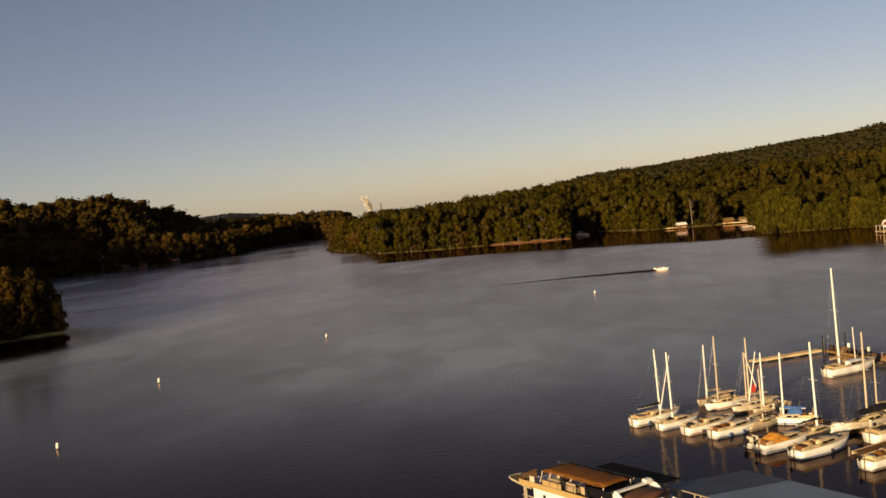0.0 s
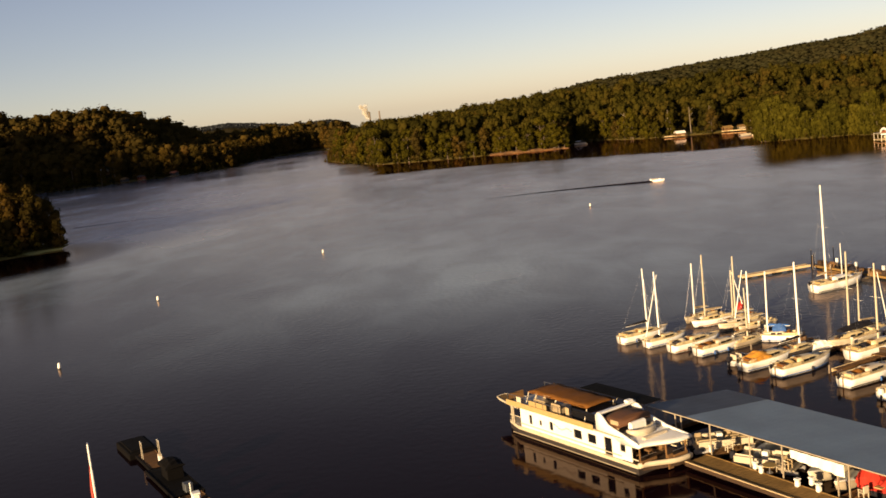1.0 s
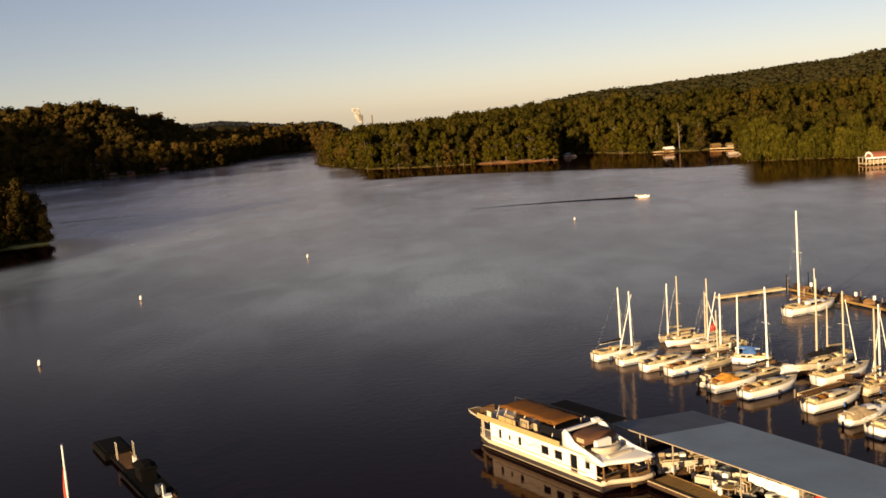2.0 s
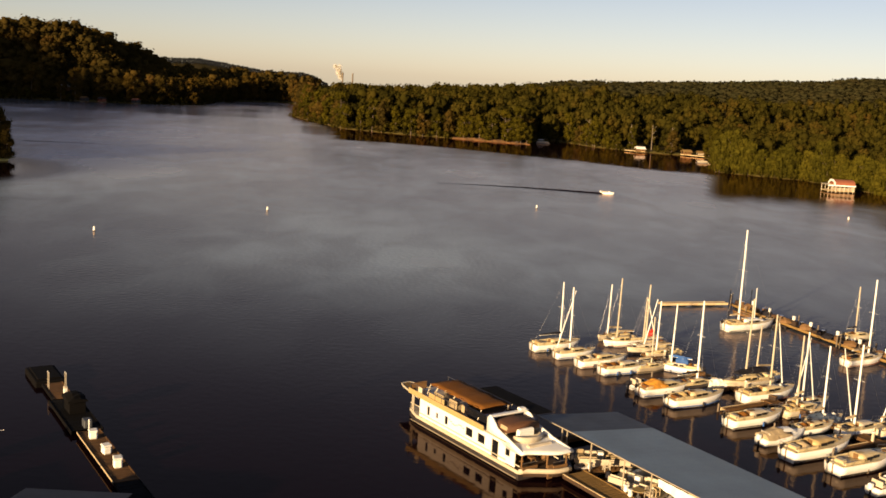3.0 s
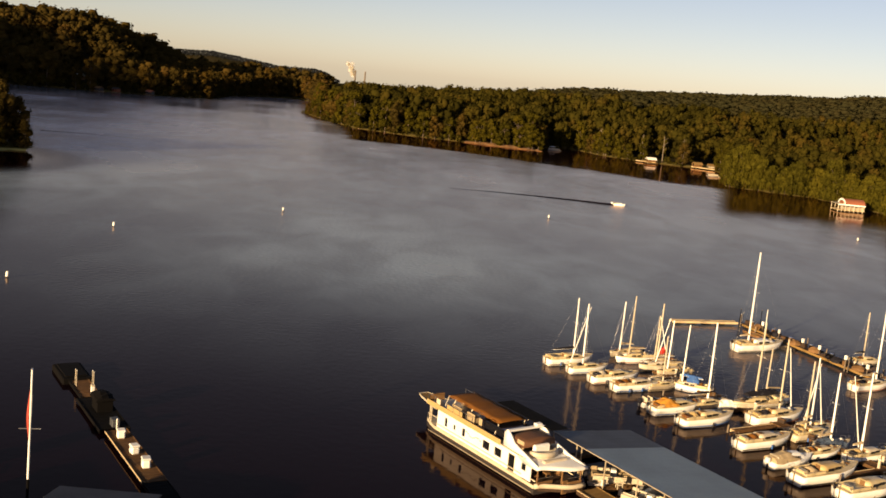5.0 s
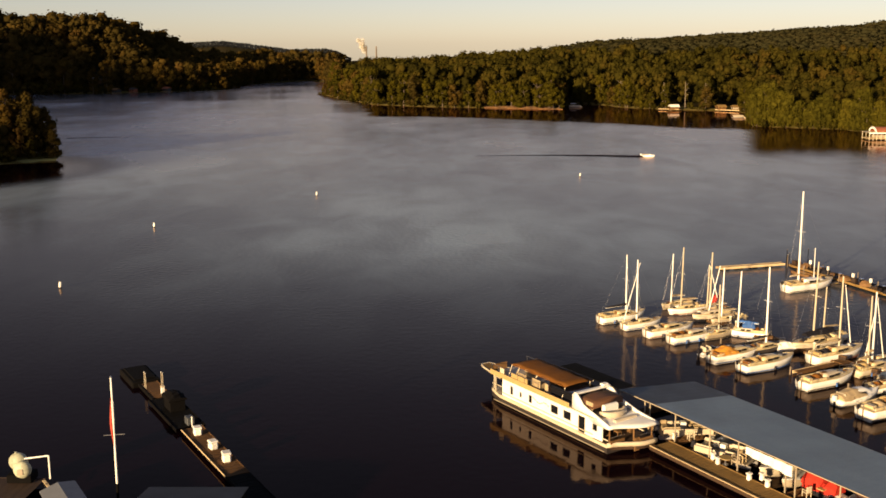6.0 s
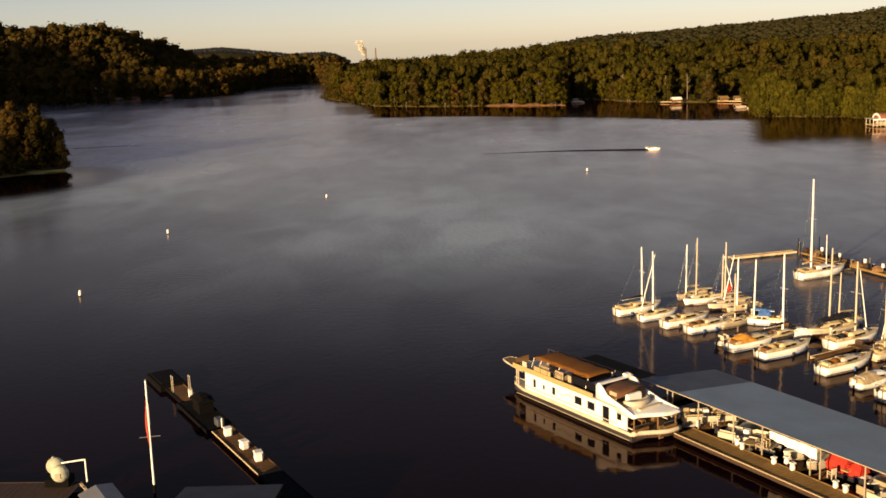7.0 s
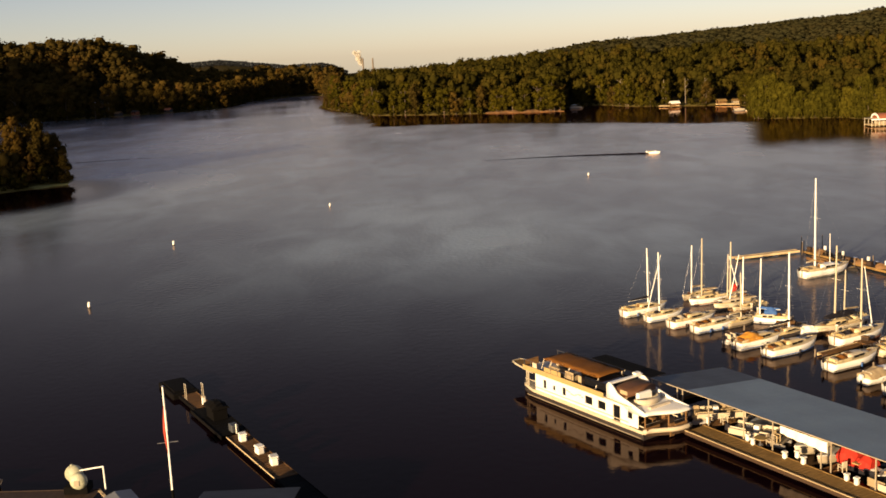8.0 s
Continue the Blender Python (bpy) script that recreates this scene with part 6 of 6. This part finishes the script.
rusty = [make_tree(s, h, w, 0.5, 1150, 0.48, RUSTY, 26, LEAF_RUST) for s, h, w in ((31, 18, 12), (32, 21, 12), (33, 16, 13))]
willows = [make_tree(s, h, w, 0.4, 1600, 0.52, "tall bright green willow drooping to the water", 30, LEAF_WILLOW, 0.55) for s, h, w in ((21, 24, 17), (22, 21, 18), (23, 26, 15))]


def ground_at(x, y):
    a, b = np.array([float(x)]), np.array([float(y)])
    return float(land_height(a, b, shore_distance(a, b))[0])


def stature(x, y):
    """The woods stand taller on the west shore than on the east, low at the tip of the point, and roll from clump to clump."""
    tip = 1 - 0.62 * ease(1 - (np.hypot(x + 99, y - 835) - 12) / 100) * (x > -110)
    return np.clip(1.0 - 0.00134 * (x - 25), 0.66, 1.45) * tip * (1 + 0.13 * wobble(x, y, 19) * ease((y - 560) / 60))


def plant(ob, x, y, s):
    s = float(s * stature(x, y))
    return copy_thing(ob, pose(x, y, ground_at(x, y) - 0.2, 0, 0, rng.uniform(0, 360)) @ Matrix.Diagonal((s, s, s * rng.uniform(0.88, 1.12), 1)))


ring = LAKE[5:37]
gaps = [(-308, 900, 16), (-273, 874, 11), (-241, 891, 8), (84, 672, 10), (142, 626, 12), (167, 620, 9), (174, 618, 6)]
for (ax, ay), (bx, by) in zip(ring, ring[1:]):
    length = math.hypot(bx - ax, by - ay)
    nx, ny = (by - ay) / length, -(bx - ax) / length
    k = rng.uniform(2, 6)
    while k < length and -500 < ax < 420:
        x, y = ax + (bx - ax) * k / length + nx * rng.uniform(0.8, 6), ay + (by - ay) * k / length + ny * rng.uniform(0.8, 6)
        k += rng.uniform(6.5, 11) * stature(ax, ay) * (0.7 if ax > 148 and ay < 520 else 1.0)
        if any(math.hypot(x - gx0, y - gy0) < r for gx0, gy0, r in gaps):
            continue
        willow = 148 < x < 206 and 430 < y < 520
        low_band = 0.86 if willow and 162 < x and y < 500 else 1.0
        plant(rng.choice(willows if willow else rusty if rng.random() < (1.0 if x < -110 else 0.3) else kinds), x, y, rng.uniform(0.75, 1.1) * low_band)
for x, y, s in ((-138.4, 369, 0.5), (-142, 373, 0.66), (-146, 368, 0.8), (-151, 374, 0.92), (-156, 370, 0.88), (-161, 376, 0.8), (-154, 384, 0.9), (-147, 381, 0.77),
                (-168, 374, 0.77), (-172, 384, 0.8), (-185, 378, 0.77), (-196, 386, 0.8)):
    plant(rng.choice(rusty), x, y, s)
for x, y, s in ((32.7, 657.2, 0.7), (46.7, 650.7, 0.62), (59.3, 645.1, 0.75), (68.1, 644.8, 0.85), (72.0, 646.0, 0.8)):
    plant(rng.choice(kinds), x, y, s)
for x, y, s in ((203.5, 430.0, 1.0), (209.8, 436.4, 1.2), (209.0, 424.0, 1.0), (217.0, 420.0, 1.15)):
    plant(rng.choice(willows), x, y, s)


def bare_tree(x, y, h):
    t = thing("bare_tree", pose(x, y, ground_at(x, y) - 0.3, rng.uniform(-4, 4), rng.uniform(-4, 4), rng.uniform(0, 360)), "pale bare tree trunk standing among the shore trees", "tree", "bare trees on the shore")
    part("trunk", tube(B(), (0, 0, 0), (rng.uniform(-0.6, 0.6), 0.3, h), 0.34, 7, 0.12), PALE_BARK, t)
    for k in range(5):
        a, z = rng.uniform(0, 6.28), h * rng.uniform(0.45, 0.9)
        part("limb", tube(B(), (0, 0.1, z), (2.2 * math.cos(a), 2.2 * math.sin(a), z + 1.8), 0.11, 5, 0.04), PALE_BARK, t)


for x, y, h in ((135.2, 640.8, 16.2), (147.7, 633.4, 16.7), (158.4, 631.6, 15.6), (113.3, 667.2, 16.8), (153.1, 507.7, 7.5)):
    bare_tree(x, y, h)
for ob in kinds + willows + rusty:
    for c in list(ob.children):
        bpy.data.objects.remove(c)
    bpy.data.objects.remove(ob)


# ---- woods on the slopes ----
def woods(name, xr, yr, step, material, label, seed, keep, size, core=False, leaf=0.06, n_lumps=10, n_leaves=120, spread=(0.75, 1.25), ruffle=0.5):
    r = np.random.RandomState(seed)
    gx, gy = np.meshgrid(np.arange(*xr, step), np.arange(*yr, step))
    gx = gx.ravel() + r.uniform(-0.48, 0.48, gx.size) * step
    gy = gy.ravel() + r.uniform(-0.48, 0.48, gy.size) * step
    d = shore_distance(gx, gy)
    ok = keep(gx, gy, d)
    gx, gy, d = gx[ok], gy[ok], d[ok]
    gz = land_height(gx, gy, d)
    made_v, made_f, tones, base = [], [], [], 0
    models = [crown_arrays(100 + seed * 10 + k, 1.0, 0.62 + 0.1 * (k % 3), 0.05 if core else 0.12, n_lumps, n_leaves, leaf, core, 0.0, ruffle) for k in range(6)]
    models = [(np.array(v), np.array(f)) for v, f in models]
    for x, y, z in zip(gx, gy, gz):
        v, f = models[r.randint(6)]
        h = r.uniform(*size) * (float(stature(x, y)) if y < 2000 else 1.0)
        w = h * r.uniform(*spread)
        a = r.uniform(0, 6.283)
        c, s = math.cos(a) * w, math.sin(a) * w
        made_v.append(np.stack([x + v[:, 0] * c - v[:, 1] * s, y + v[:, 0] * s + v[:, 1] * c, z - 0.5 + v[:, 2] * h], -1))
        made_f.append(f + base)
        tones.append(np.full(len(v), r.rand(), np.float32))
        base += len(v)
    v, f = np.concatenate(made_v), np.concatenate(made_f)
    mesh = bpy.data.meshes.new(name)
    mesh.vertices.add(len(v))
    mesh.vertices.foreach_set("co", v.ravel().astype(np.float32))
    mesh.loops.add(f.size)
    mesh.loops.foreach_set("vertex_index", f.ravel().astype(np.int32))
    mesh.polygons.add(len(f))
    mesh.polygons.foreach_set("loop_start", np.arange(0, f.size, 4, dtype=np.int32))
    mesh.update(calc_edges=True)
    mesh.attributes.new("tree_tone", "FLOAT", "POINT").data.foreach_set("value", np.concatenate(tones))
    mesh.materials.append(material)
    return tagged(new(name, mesh), label, "woods", "", "stuff")


woods("woods", (-80, 560), (330, 1120), 10.0, LEAF_WOODS, "dense dull green and rusty woods on the slopes", 1,
      lambda x, y, d: (d > 8) & (np.hypot(x - 169, y - 622) > 9) & (np.abs(x) < 0.5 * y + 20) & (x > -0.1 * y) & (d < 230), (13, 24), True, 0.052, 13, 130, (0.75, 1.1), 0.25)
woods("oak_woods", (-640, -75), (700, 1320), 14.0, LEAF_OAK, "dark brown oak woods on the shaded slope", 6,
      lambda x, y, d: (d > 11) & (np.abs(x) < 0.5 * y + 20) & (x <= -0.1 * y) & (d < 300) & (np.hypot(x + 306, y - 898) > 16), (11, 19), True, 0.055, 16, 128, (0.95, 1.4), 0.3)
woods("plain_woods", (-560, -120), (1000, 1700), 16.0, LEAF_OAK, "low brown woods on the plain beyond the inlet", 7,
      lambda x, y, d: (d >= 200) & (x <= -0.1 * y) & (np.abs(x) < 0.46 * y + 40), (9, 13), True, 0.1, 5, 36)
woods("hill_woods", (-110, 600), (480, 1180), 9.2, LEAF_HILL_HAZE, "olive woods on the upper hillside, haze put into the leaf colour", 5,
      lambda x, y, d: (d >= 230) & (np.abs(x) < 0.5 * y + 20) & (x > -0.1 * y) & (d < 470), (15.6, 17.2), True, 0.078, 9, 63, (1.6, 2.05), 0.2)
woods("far_woods", (-660, -215), (2300, 2362), 5.4, LEAF_FAR_HAZE, "distant wooded ridge beyond the inlet, blue-grey haze in its colour", 2,
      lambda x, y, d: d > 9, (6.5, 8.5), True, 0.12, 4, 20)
woods("peninsula_woods", (-420, -128), (330, 450), 8.0, LEAF_OAK, "dark trees covering the low peninsula", 3, lambda x, y, d: d > 4, (7, 11.5), True, 0.07, 10, 84)
woods("shore_brush", (-420, 260), (320, 1100), 3.6, LEAF_WOODS, "low brush hanging over the water's edge", 4,
      lambda x, y, d: (d > -1.2) & (d < 7) & ((y > 450) | (d > 3) | (x < -190)) & (np.hypot(x - 142, y - 626) > 10) & (np.hypot(x + 272, y - 875) > 12) & (np.hypot(x + 241, y - 890) > 8) & (np.hypot(x - 168, y - 620) > 11) & (np.hypot(x - 50, y - 648) > 27), (2.5, 7), True, 0.11, 5, 40)
